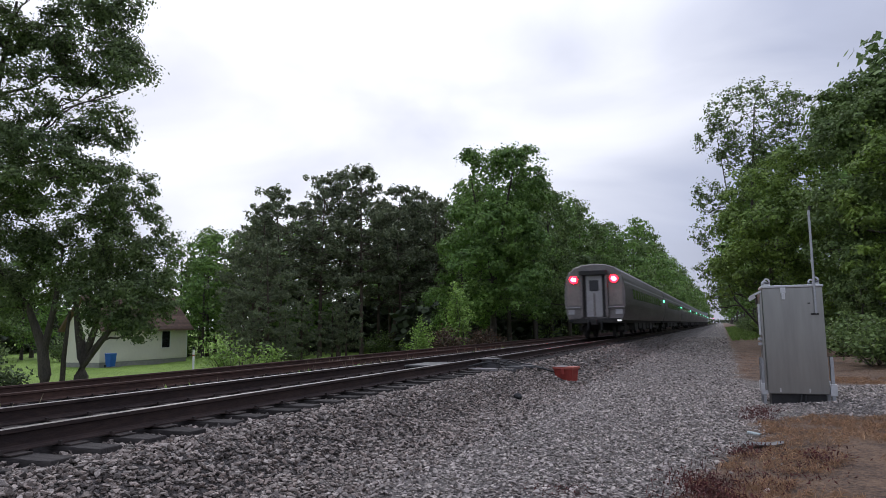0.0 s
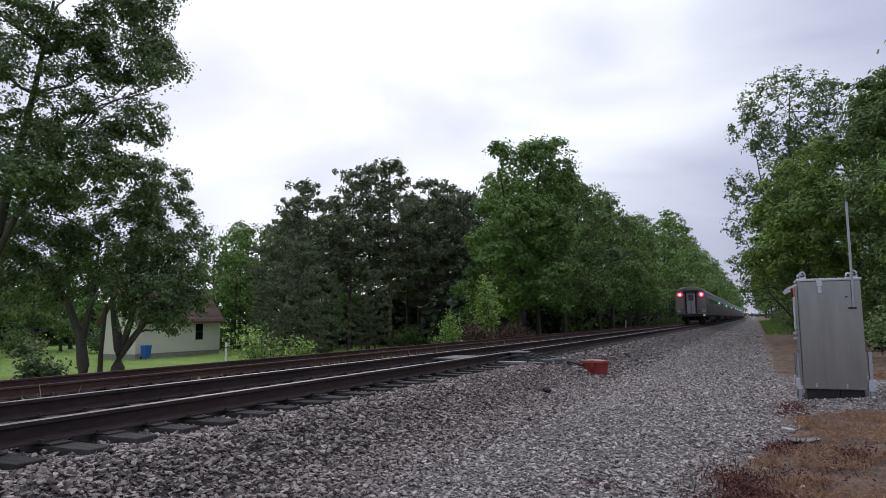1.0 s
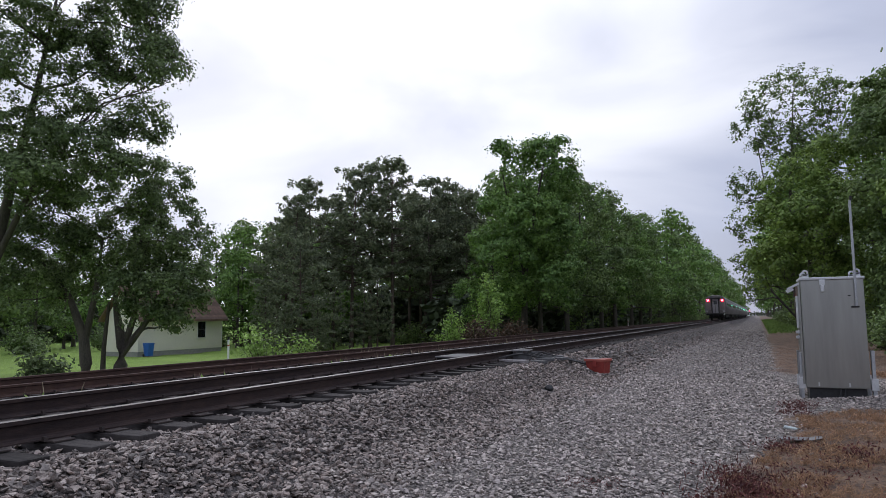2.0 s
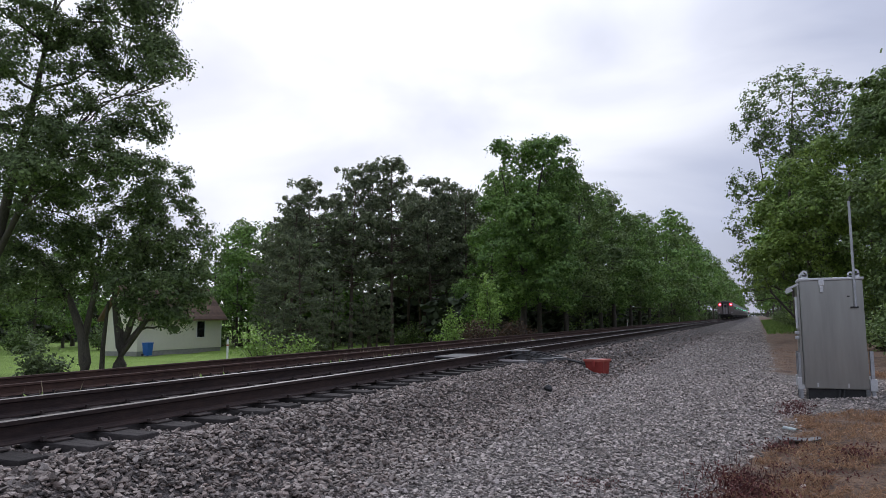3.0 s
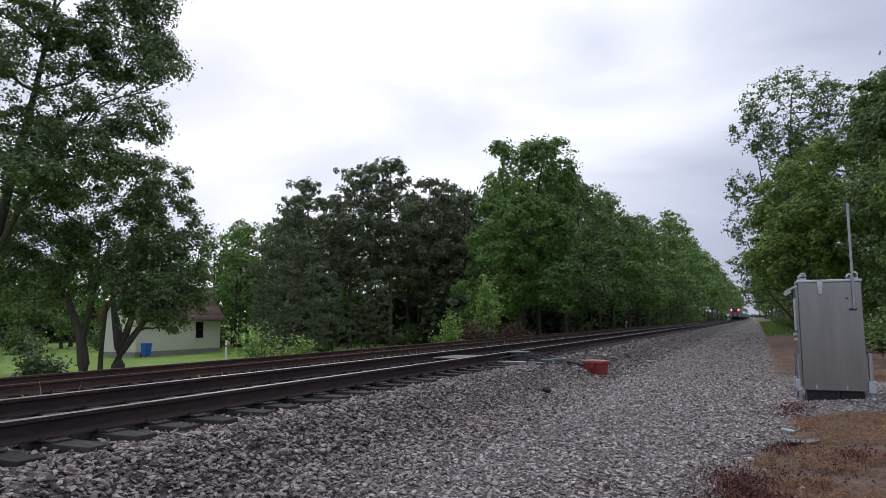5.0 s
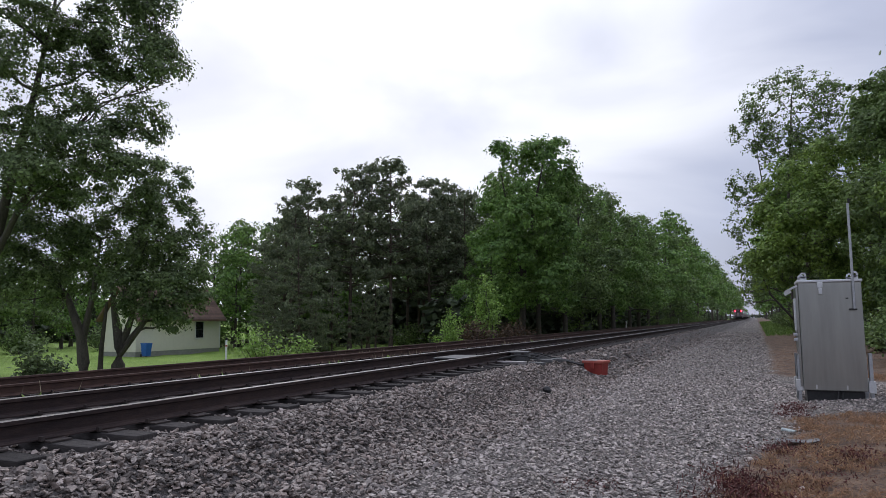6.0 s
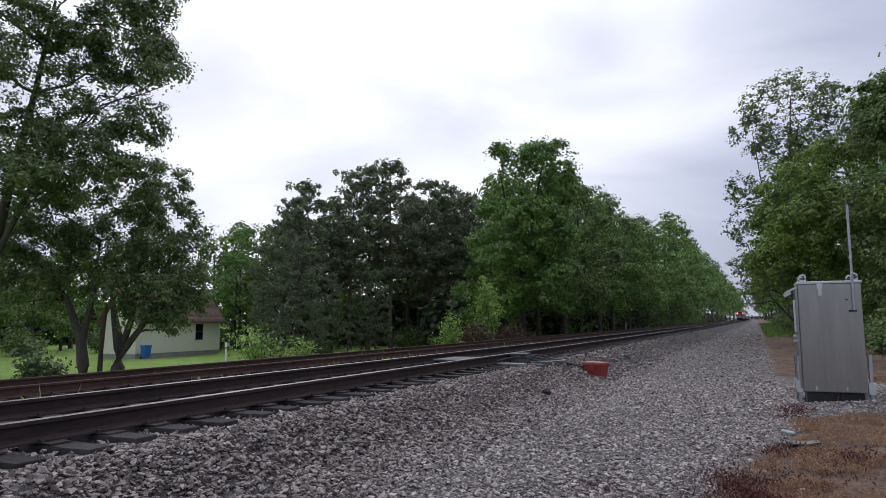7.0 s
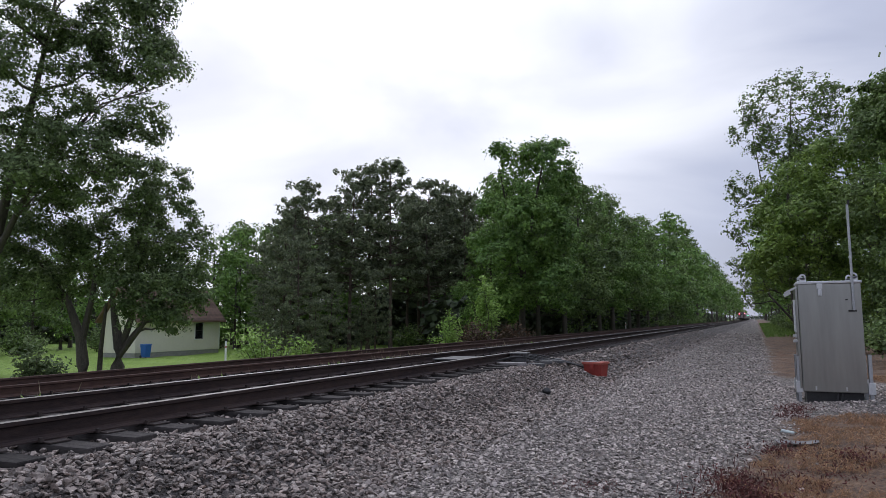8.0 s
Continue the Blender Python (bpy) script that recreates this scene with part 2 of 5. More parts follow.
def ground_material():
    """Gravel path, ballast, leaf litter and mown grass, by the distance across the line with uneven borders."""
    m = bpy.data.materials.new("ground_zones")
    m.use_nodes = True
    n, l = m.node_tree.nodes, m.node_tree.links
    p = n["Principled BSDF"]
    p.inputs["Roughness"].default_value = 0.9
    co = n.new("ShaderNodeTexCoord")
    sep = n.new("ShaderNodeSeparateXYZ")
    l.new(co.outputs["Object"], sep.inputs[0])

    def tex(scale, detail=3):
        t = n.new("ShaderNodeTexNoise")
        t.inputs["Scale"].default_value, t.inputs["Detail"].default_value = scale, detail
        l.new(co.outputs["Object"], t.inputs["Vector"])
        return t.outputs[0]

    def ramp(src, a, b, p0=0.35, p1=0.65):
        r = n.new("ShaderNodeValToRGB")
        e = r.color_ramp.elements
        e[0].position, e[0].color, e[1].position, e[1].color = p0, (*a, 1), p1, (*b, 1)
        l.new(src, r.inputs[0])
        return r.outputs[0]

    def mixed(fac, a, b, mode="MIX"):
        x = n.new("ShaderNodeMix")
        x.data_type, x.blend_type = "RGBA", mode
        if isinstance(fac, float):
            x.inputs["Factor"].default_value = fac
        else:
            l.new(fac, x.inputs["Factor"])
        l.new(a, x.inputs["A"])
        l.new(b, x.inputs["B"])
        return x.outputs["Result"]

    def cells(scale):
        v = n.new("ShaderNodeTexVoronoi")
        v.inputs["Scale"].default_value = scale
        l.new(co.outputs["Object"], v.inputs["Vector"])
        return v

    wob = n.new("ShaderNodeMath")
    wob.operation = "MULTIPLY_ADD"
    wob.inputs[1].default_value = 1.3
    l.new(tex(0.9, 4), wob.inputs[0])
    l.new(sep.outputs[0], wob.inputs[2])  # x + 1.3 * noise (about + 0.65)

    def along(lo, hi):
        r = n.new("ShaderNodeMapRange")
        r.interpolation_type = "SMOOTHSTEP"
        r.inputs["From Min"].default_value, r.inputs["From Max"].default_value = lo, hi
        l.new(sep.outputs[1], r.inputs["Value"])
        return r.outputs[0]

    def calc(op, p, q, k=None):
        x = n.new("ShaderNodeMath")
        x.operation = op
        l.new(p, x.inputs[0])
        if k is None:
            l.new(q, x.inputs[1])
        else:
            x.inputs[1].default_value = k
        return x.outputs[0]

    # the gravel reaches round the cabinet; dry grass comes in towards the camera
    near_bay = calc("MULTIPLY", along(6.5, 10.0), None, 0.85)
    round_cabinet = calc("MULTIPLY", calc("SUBTRACT", along(11.2, 13.2), along(16.0, 20.0)), None, 3.0)
    bay = calc("ADD", near_bay, round_cabinet)

    def zone(lo, hi, bayed=False):
        r = n.new("ShaderNodeMapRange")
        r.interpolation_type = "SMOOTHSTEP"
        r.inputs["From Min"].default_value, r.inputs["From Max"].default_value = lo + 0.65, hi + 0.65
        l.new(calc("SUBTRACT", wob.outputs[0], bay) if bayed else wob.outputs[0], r.inputs["Value"])
        return r.outputs[0]

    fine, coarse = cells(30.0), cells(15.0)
    # painted shade between stones: cell centres lightened, their edges darkened
    gap_shade_fine = ramp(fine.outputs["Distance"], (1.5, 1.45, 1.4), (0.18, 0.17, 0.165), 0.18, 0.62)
    gap_shade_coarse = ramp(coarse.outputs["Distance"], (1.3, 1.3, 1.3), (0.35, 0.34, 0.33), 0.15, 0.62)
    gravel = mixed(0.28, ramp(fine.outputs["Color"], (0.05, 0.044, 0.039), (0.48, 0.435, 0.39), 0.15, 0.85),
                   ramp(tex(1.4, 4), (0.20, 0.178, 0.164), (0.33, 0.297, 0.277)))
    ballast = mixed(0.5, ramp(coarse.outputs["Color"], (0.08, 0.07, 0.064), (0.30, 0.265, 0.242), 0.1, 0.9),
                    ramp(tex(2.0, 3), (0.11, 0.097, 0.089), (0.20, 0.178, 0.165)))
    gravel = mixed(0.74, gravel, gap_shade_fine, "MULTIPLY")
    ballast = mixed(0.9, ballast, gap_shade_coarse, "MULTIPLY")
    earth = mixed(0.5, ramp(tex(2.4, 6), (0.035, 0.021, 0.016), (0.22, 0.135, 0.082)), ramp(tex(26, 5), (0.025, 0.016, 0.012), (0.24, 0.15, 0.09)))
    grass = mixed(0.5, ramp(tex(0.35, 4), (0.20, 0.32, 0.045), (0.30, 0.46, 0.07)), ramp(tex(9, 4), (0.16, 0.27, 0.04), (0.30, 0.45, 0.08)))
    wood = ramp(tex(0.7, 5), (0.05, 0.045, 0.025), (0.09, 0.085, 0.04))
    c = mixed(zone(-17.5, -15.5), grass, earth)
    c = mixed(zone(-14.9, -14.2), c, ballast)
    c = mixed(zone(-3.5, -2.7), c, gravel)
    c = mixed(zone(-0.75, -0.25, True), c, earth)
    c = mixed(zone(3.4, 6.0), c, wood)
    l.new(c, p.inputs["Base Color"])
    b = n.new("ShaderNodeBump")
    b.inputs["Strength"].default_value, b.inputs["Distance"].default_value = 1.0, 0.05
    h = n.new("ShaderNodeMath")
    l.new(fine.outputs["Distance"], h.inputs[0])
    l.new(coarse.outputs["Distance"], h.inputs[1])
    # stones end where the dry grass begins
    soil = zone(-0.75, -0.25, True)
    left = n.new("ShaderNodeMath")
    left.operation = "SUBTRACT"
    left.inputs[0].default_value = 1.0
    l.new(soil, left.inputs[1])
    rough = calc("MULTIPLY", soil, tex(34, 5))
    l.new(calc("ADD", calc("MULTIPLY", h.outputs[0], left.outputs[0]), rough), b.inputs["Height"])
    l.new(b.outputs[0], p.inputs["Normal"])
    return m


# ---- building helpers ----
def part(name, bm, material, parent=None, label="", smooth=False):
    """Link a bmesh as one mesh object under a thing or a part."""
    me = bpy.data.meshes.new(name)
    bm.to_mesh(me)
    bm.free()
    me.materials.append(material)
    if smooth:
        me.polygons.foreach_set("use_smooth", [True] * len(me.polygons))
    ob = new(name, me)
    ob.parent = parent
    if label:
        ob["label"] = label
    return ob


def mesh_part(name, verts, faces, material, parent=None, label="", smooth=False):
    me = bpy.data.meshes.new(name)
    me.from_pydata(verts, [], faces)
    me.materials.append(material)
    if smooth:
        me.polygons.foreach_set("use_smooth", [True] * len(me.polygons))
    ob = new(name, me)
    ob.parent = parent
    if label:
        ob["label"] = label
    return ob


def thing(name, x=0.0, y=0.0, z=0.0, rz=0.0, label="", category="", group="", kind=""):
    ob = new(name)
    ob.empty_display_size = 0.2
    ob.matrix_basis = pose(x, y, z, 0, 0, rz)
    return tagged(ob, label, category, group, kind)


def box(bm, x0, x1, y0, y1, z0, z1, bevel=0.0):
    m = Matrix.Translation(((x0 + x1) / 2, (y0 + y1) / 2, (z0 + z1) / 2)) @ Matrix.Diagonal((x1 - x0, y1 - y0, z1 - z0, 1))
    r = bmesh.ops.create_cube(bm, size=1.0, matrix=m)
    if bevel:
        es = list({e for v in r["verts"] for e in v.link_edges})
        bmesh.ops.bevel(bm, geom=es, offset=bevel, segments=2, affect="EDGES", profile=0.6)
    return bm


def boxed(x0, x1, y0, y1, z0, z1, bevel=0.0):
    return box(bmesh.new(), x0, x1, y0, y1, z0, z1, bevel)


def rod(bm, a, b, r, segs=10, r2=None):
    a, b = Vector(a), Vector(b)
    d = b - a
    m = Matrix.Translation((a + b) / 2) @ d.to_track_quat("Z", "Y").to_matrix().to_4x4()
    bmesh.ops.create_cone(bm, cap_ends=True, segments=segs, radius1=r, radius2=r if r2 is None else r2, depth=d.length, matrix=m)
    return bm


def tubes(paths, sides=6):
    """Vertices and faces of tapered tubes; each path is a list of (point, radius)."""
    verts, faces = [], []
    for path in paths:
        base = len(verts)
        for i, (p, r) in enumerate(path):
            q = path[min(i + 1, len(path) - 1)][0] - path[max(i - 1, 0)][0]
            turn = q.to_track_quat("Z", "Y")
            for k in range(sides):
                a = 2 * math.pi * k / sides
                verts.append(tuple(p + turn @ Vector((r * math.cos(a), r * math.sin(a), 0))))
        for i in range(len(path) - 1):
            for k in range(sides):
                a, b = base + i * sides + k, base + i * sides + (k + 1) % sides
                faces.append((a, b, b + sides, a + sides))
    return verts, faces


def quads(name, centres, sizes, aspect, rng, material, parent=None, up=0.0, droop=0.0, label=""):
    """Many small lozenge leaves as one mesh, each turned its own way."""
    n = len(centres)
    d = rng.normal(size=(n, 3))
    d[:, :2] *= 1 - 0.75 * up
    d[:, 2] = d[:, 2] * (1 - up) + up - droop
    d /= np.linalg.norm(d, axis=1)[:, None]
    if not up:
        d[:, 2] *= 0.6
        d /= np.linalg.norm(d, axis=1)[:, None]
    w = np.cross(d, rng.normal(size=(n, 3)) * (0.55 if not up else 1.0) + np.array((0, 0, 0.0 if up else 0.75)))
    w /= np.linalg.norm(w, axis=1)[:, None] + 1e-9
    s = np.asarray(sizes)[:, None]
    v = np.empty((n, 4, 3))
    v[:, 0], v[:, 2] = centres - d * s / 2, centres + d * s / 2
    v[:, 1], v[:, 3] = centres + w * s * aspect / 2 + d * s * 0.08, centres - w * s * aspect / 2 + d * s * 0.08
    me = bpy.data.meshes.new(name)
    me.vertices.add(n * 4)
    me.vertices.foreach_set("co", v.reshape(-1))
    me.loops.add(n * 4)
    me.loops.foreach_set("vertex_index", np.arange(n * 4, dtype=np.int32))
    me.polygons.add(n)
    me.polygons.foreach_set("loop_start", np.arange(0, n * 4, 4, dtype=np.int32))
    me.update(calc_edges=True)
    me.shade_flat()
    me.materials.append(material)
    ob = new(name, me)
    ob.parent = parent
    if label:
        ob["label"] = label
    return ob


def stones(name, pos, size, rng, material, label, category):
    """Angular stones as one mesh: squashed octahedra with cut, uneven corners."""
    n = len(pos)
    base = np.array([(1, 0, 0), (0, 1, 0), (-1, 0, 0), (0, -1, 0), (.62, .62, .62), (-.62, .62, .62), (-.62, -.62, .62), (.62, -.62, .62), (0, 0, -.7)], float)
    tri = [(4, 5, 6), (4, 6, 7), (0, 1, 4), (1, 5, 4), (1, 2, 5), (2, 6, 5), (2, 3, 6), (3, 7, 6), (3, 0, 7), (0, 4, 7), (1, 0, 8), (2, 1, 8), (3, 2, 8), (0, 3, 8)]
    k = len(base)
    v = base[None] * (1 + rng.uniform(-0.33, 0.33, (n, k, 1))) * np.stack([rng.uniform(0.75, 1.35, n), rng.uniform(0.6, 1.0, n), rng.uniform(0.5, 0.9, n)], 1)[:, None]
    v += rng.normal(0, 0.09, v.shape)
    a, t = rng.uniform(0, 2 * np.pi, n), rng.normal(0, 0.45, n)
    ca, sa, ct, st = np.cos(a)[:, None], np.sin(a)[:, None], np.cos(t)[:, None], np.sin(t)[:, None]
    x, y, z = v[..., 0], v[..., 1], v[..., 2]
    x, z = ct * x - st * z, st * x + ct * z
    x, y = ca * x - sa * y, sa * x + ca * y
    v = np.stack([x, y, z], -1) * (np.asarray(size)[:, None, None] / 2) + pos[:, None]
    f = (np.array(tri)[None] + (np.arange(n) * k)[:, None, None]).reshape(-1).astype(np.int32)
    m = len(f) // 3
    me = bpy.data.meshes.new(name)
    me.vertices.add(n * k)
    me.vertices.foreach_set("co", v.reshape(-1))
    me.loops.add(m * 3)
    me.loops.foreach_set("vertex_index", f)
    me.polygons.add(m)
    me.polygons.foreach_set("loop_start", np.arange(0, m * 3, 3, dtype=np.int32))
    me.update(calc_edges=True)
    me.shade_flat()
    me.materials.append(material)
    return tagged(new(name, me), label, category, kind="stuff")


# ---- the ground: one sheet from the track bed to the horizon ----
PROFILE_X = [-2600, -45, -24, -18, -14.7, -13.6, -10, -9, -7.7, -4.65, -4.4, -3.75, -2.6, -0.2, 0.7, 3, 8, 40, 2600]
PROFILE_Z = [-2.5, -2.38, -2.2, -1.55, -0.66, -0.52, -0.49, -0.45, -0.27, -0.26, -0.30, -0.64, -0.73, -0.74, -0.72, -0.6, -0.4, -0.3, -0.3]


def ground_z(x, y):
    z = float(np.interp(x, PROFILE_X, PROFILE_Z))
    w = min(1.0, max(0.0, (x - 1.2) / 1.5)) * 0.16 + (0.02 if -4 < x else 0.0)
    if x < -18:
        w = 0.15
    # hollow added under the cabinet to deepen the shade there
    if 0 < x < 2.5 and 13 < y < 15.6:
        z -= 0.30 * math.exp(-((x - 1.25) / 0.55) ** 4 - ((y - 14.35) / 0.5) ** 4)
    if -1 < x < 4 and 5 < y < 14:
        z += 0.11 * math.exp(-((x - 1.25) / 0.8) ** 2 - ((y - 9.2) / 1.7) ** 2) + 0.035 * max(0.0, noise.noise(Vector((x * 2.3, y * 1.6, 4)))) * min(1.0, max(0.0, x + 0.4))
    return z + w * noise.noise(Vector((x * 0.55, y * 0.55, 0.3))) + (0.012 * noise.noise(Vector((x * 3, y * 3, 1.7))) if -16 < x < 5 else 0)


def build_ground():
    xs = sorted(set([-2600, -900, -300, -140, -80, -60, -50] + list(np.arange(-44, -16, 1.5)) + list(np.arange(-16, -5, 0.5)) + list(np.arange(-5, 4, 0.15)) + list(np.arange(4, 12, 0.8)) + [14, 18, 25, 40, 80, 200, 700, 2600]))
    ys = sorted(set([-400, -100, -40, -15, -6, -2] + list(np.arange(0, 26, 0.25)) + list(np.arange(26, 80, 1.5)) + list(np.arange(80, 400, 12)) + [450, 600, 900, 1500, 2500, 4200]))
    verts = [(float(x), float(y), ground_z(float(x), float(y))) for y in ys for x in xs]
    w = len(xs)
    faces = [(j * w + i, j * w + i + 1, (j + 1) * w + i + 1, (j + 1) * w + i) for j in range(len(ys) - 1) for i in range(w - 1)]
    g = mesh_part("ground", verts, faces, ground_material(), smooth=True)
    tagged(g, "gravel service path, ballast shoulder and mown grass field", "ground", kind="structure")


build_ground()


# ---- the two tracks ----
RAIL_TOP = [(-0.037, 0.0), (-0.030, 0.004), (0.030, 0.004), (0.037, 0.0)]
RAIL_BODY = [(-0.037, 0.0), (-0.037, -0.032), (-0.010, -0.045), (-0.009, -0.135), (-0.020, -0.150), (-0.072, -0.165), (-0.072, -0.176),
             (0.072, -0.176), (0.072, -0.165), (0.020, -0.150), (0.009, -0.135), (0.010, -0.045), (0.037, -0.032), (0.037, 0.0)]


def sweep(profile, x, z, y0, y1, closed=True, step=40.0):
    n, ys = len(profile), list(np.arange(y0, y1, step)) + [y1]
    verts = [(x + px, float(yy), z + pz) for yy in ys for px, pz in profile]
    faces = []
    for j in range(len(ys) - 1):
        for i in range(n if closed else n - 1):
            a, b = j * n + i, j * n + (i + 1) % n
            faces.append((a, a + n, b + n, b))
    if closed:
        faces += [tuple(range(n)), tuple(range((len(ys) - 1) * n, len(ys) * n))[::-1]]
    return verts, faces


def build_track(x, z, label, body, rail_z, wear):
    rng = random.Random(int(-x * 10))
    t = thing("railway_track", x, 0, z, label=label, category="railway track", group="parallel railway tracks")
    for s in (-1, 1):
        r = mesh_part("rail", *sweep(RAIL_BODY, s * 0.754, 0, -60, 1400), body, t, "rust-brown steel rail")
        mesh_part("railhead", *sweep(RAIL_TOP, s * 0.754, 0, -60, 1400, False), wear, r, "polished running surface")
    tie = plate = None
    joined_v, joined_f = [], []
    i, y = 0, -4.0
    while y < 420:
        tilt = rng.uniform(-1.2, 1.2)
        if y < 62:
            if tie is None:
                tie = part("tie", boxed(-1.3, 1.3, -0.115, 0.115, -0.372, -0.192, 0.012), TIE, t)
                plate = part("tie_plate", boxed(-0.18, 0.18, -0.095, 0.095, -0.192, -0.178, 0.004), PLATE, t)
                first_plate = plate
                plate.matrix_basis = pose(0.754, y, 0)
                tie.matrix_basis = pose(0, y, 0)
            else:
                for s in (-1, 1):
                    c = first_plate.copy()
                    scene.collection.objects.link(c)
                    c.matrix_basis = pose(s * 0.754, y, 0)
                c = tie.copy()
                scene.collection.objects.link(c)
                c.matrix_basis = pose(rng.uniform(-0.06, 0.06), y, rng.uniform(-0.008, 0.0), 0, 0, tilt)
        else:
            b = len(joined_v)
            for zz in (-0.37, -0.192):
                joined_v += [(-1.3, y - 0.11, zz), (1.3, y - 0.11, zz), (1.3, y + 0.11, zz), (-1.3, y + 0.11, zz)]
            joined_f += [(b + 4, b + 5, b + 6, b + 7), (b, b + 1, b + 5, b + 4), (b + 2, b + 3, b + 7, b + 6), (b + 1, b + 2, b + 6, b + 5), (b + 3, b, b + 4, b + 7)]
        y += 0.52 + rng.uniform(-0.02, 0.02)
    j = mesh_part("distant_ties", joined_v, joined_f, TIE, t, "row of dark wooden ties")
    j["kind"] = "stuff"
    # rail spikes beside the near rail's foot
    sp = bmesh.new()
    yy = -1.0
    while yy < 40:
        for s in (-1, 1):
            for q in (-1, 1):
                box(sp, s * 0.754 + q * 0.092 - 0.018, s * 0.754 + q * 0.092 + 0.018, yy - 0.014, yy + 0.014, -0.18, -0.145)
        yy += 0.52
    k = part("spiking", sp, PLATE, t, "rusty square-headed rail spikes")
    k["kind"] = "stuff"
    return t


build_track(-6.036, 0.0, "main railway track with rusty rails on wooden ties", RUST, 0, STEEL_TOP)
build_track(-11.70, -0.239, "second railway track with duller rust-brown rails", RUST_PALE, 0, RUST_PALE)


# ---- the train ----
def car_profile(k=1.0):
    """Cross-section of a tubular passenger car, from skirt to skirt over the roof."""
    pts = [(1.36, 0.95), (1.47, 1.25), (1.555, 1.75), (1.575, 2.2), (1.55, 2.65), (1.46, 3.1), (1.33, 3.42), (1.05, 3.68), (0.6, 3.83), (0.0, 3.88)]
    pts = [(x * k, z) for x, z in pts]
    return pts + [(-x, z) for x, z in pts[-2::-1]]


CAR = 25.3


def truck(parent, y, loco=False):
    t = new("truck")
    t.parent = parent
    t.matrix_basis = pose(0, y, 0)
    bm = bmesh.new()
    for s in (-1, 1):
        box(bm, s * 1.0 - 0.09, s * 1.0 + 0.09, -1.7, 1.7, 0.42, 0.66, 0.04)
        box(bm, s * 1.0 - 0.12, s * 1.0 + 0.12, -0.5, 0.5, 0.30, 0.85, 0.04)
    box(bm, -1.0, 1.0, -0.25, 0.25, 0.5, 0.85)
    part("truck_frame", bm, UNDER, t)
    for yy in (-1.3, 1.3):
        for s in (-1, 1):
            w = bmesh.new()
            rod(w, (s * 0.70, yy, 0.46), (s * 0.82, yy, 0.46), 0.455, 24)
            rod(w, (s * 0.66, yy, 0.46), (s * 0.70, yy, 0.46), 0.485, 24)
            rod(w, (s * 0.82, yy, 0.46), (s * 0.98, yy, 0.46), 0.12, 12)
            part("wheel", w, UNDER, t)
    return t


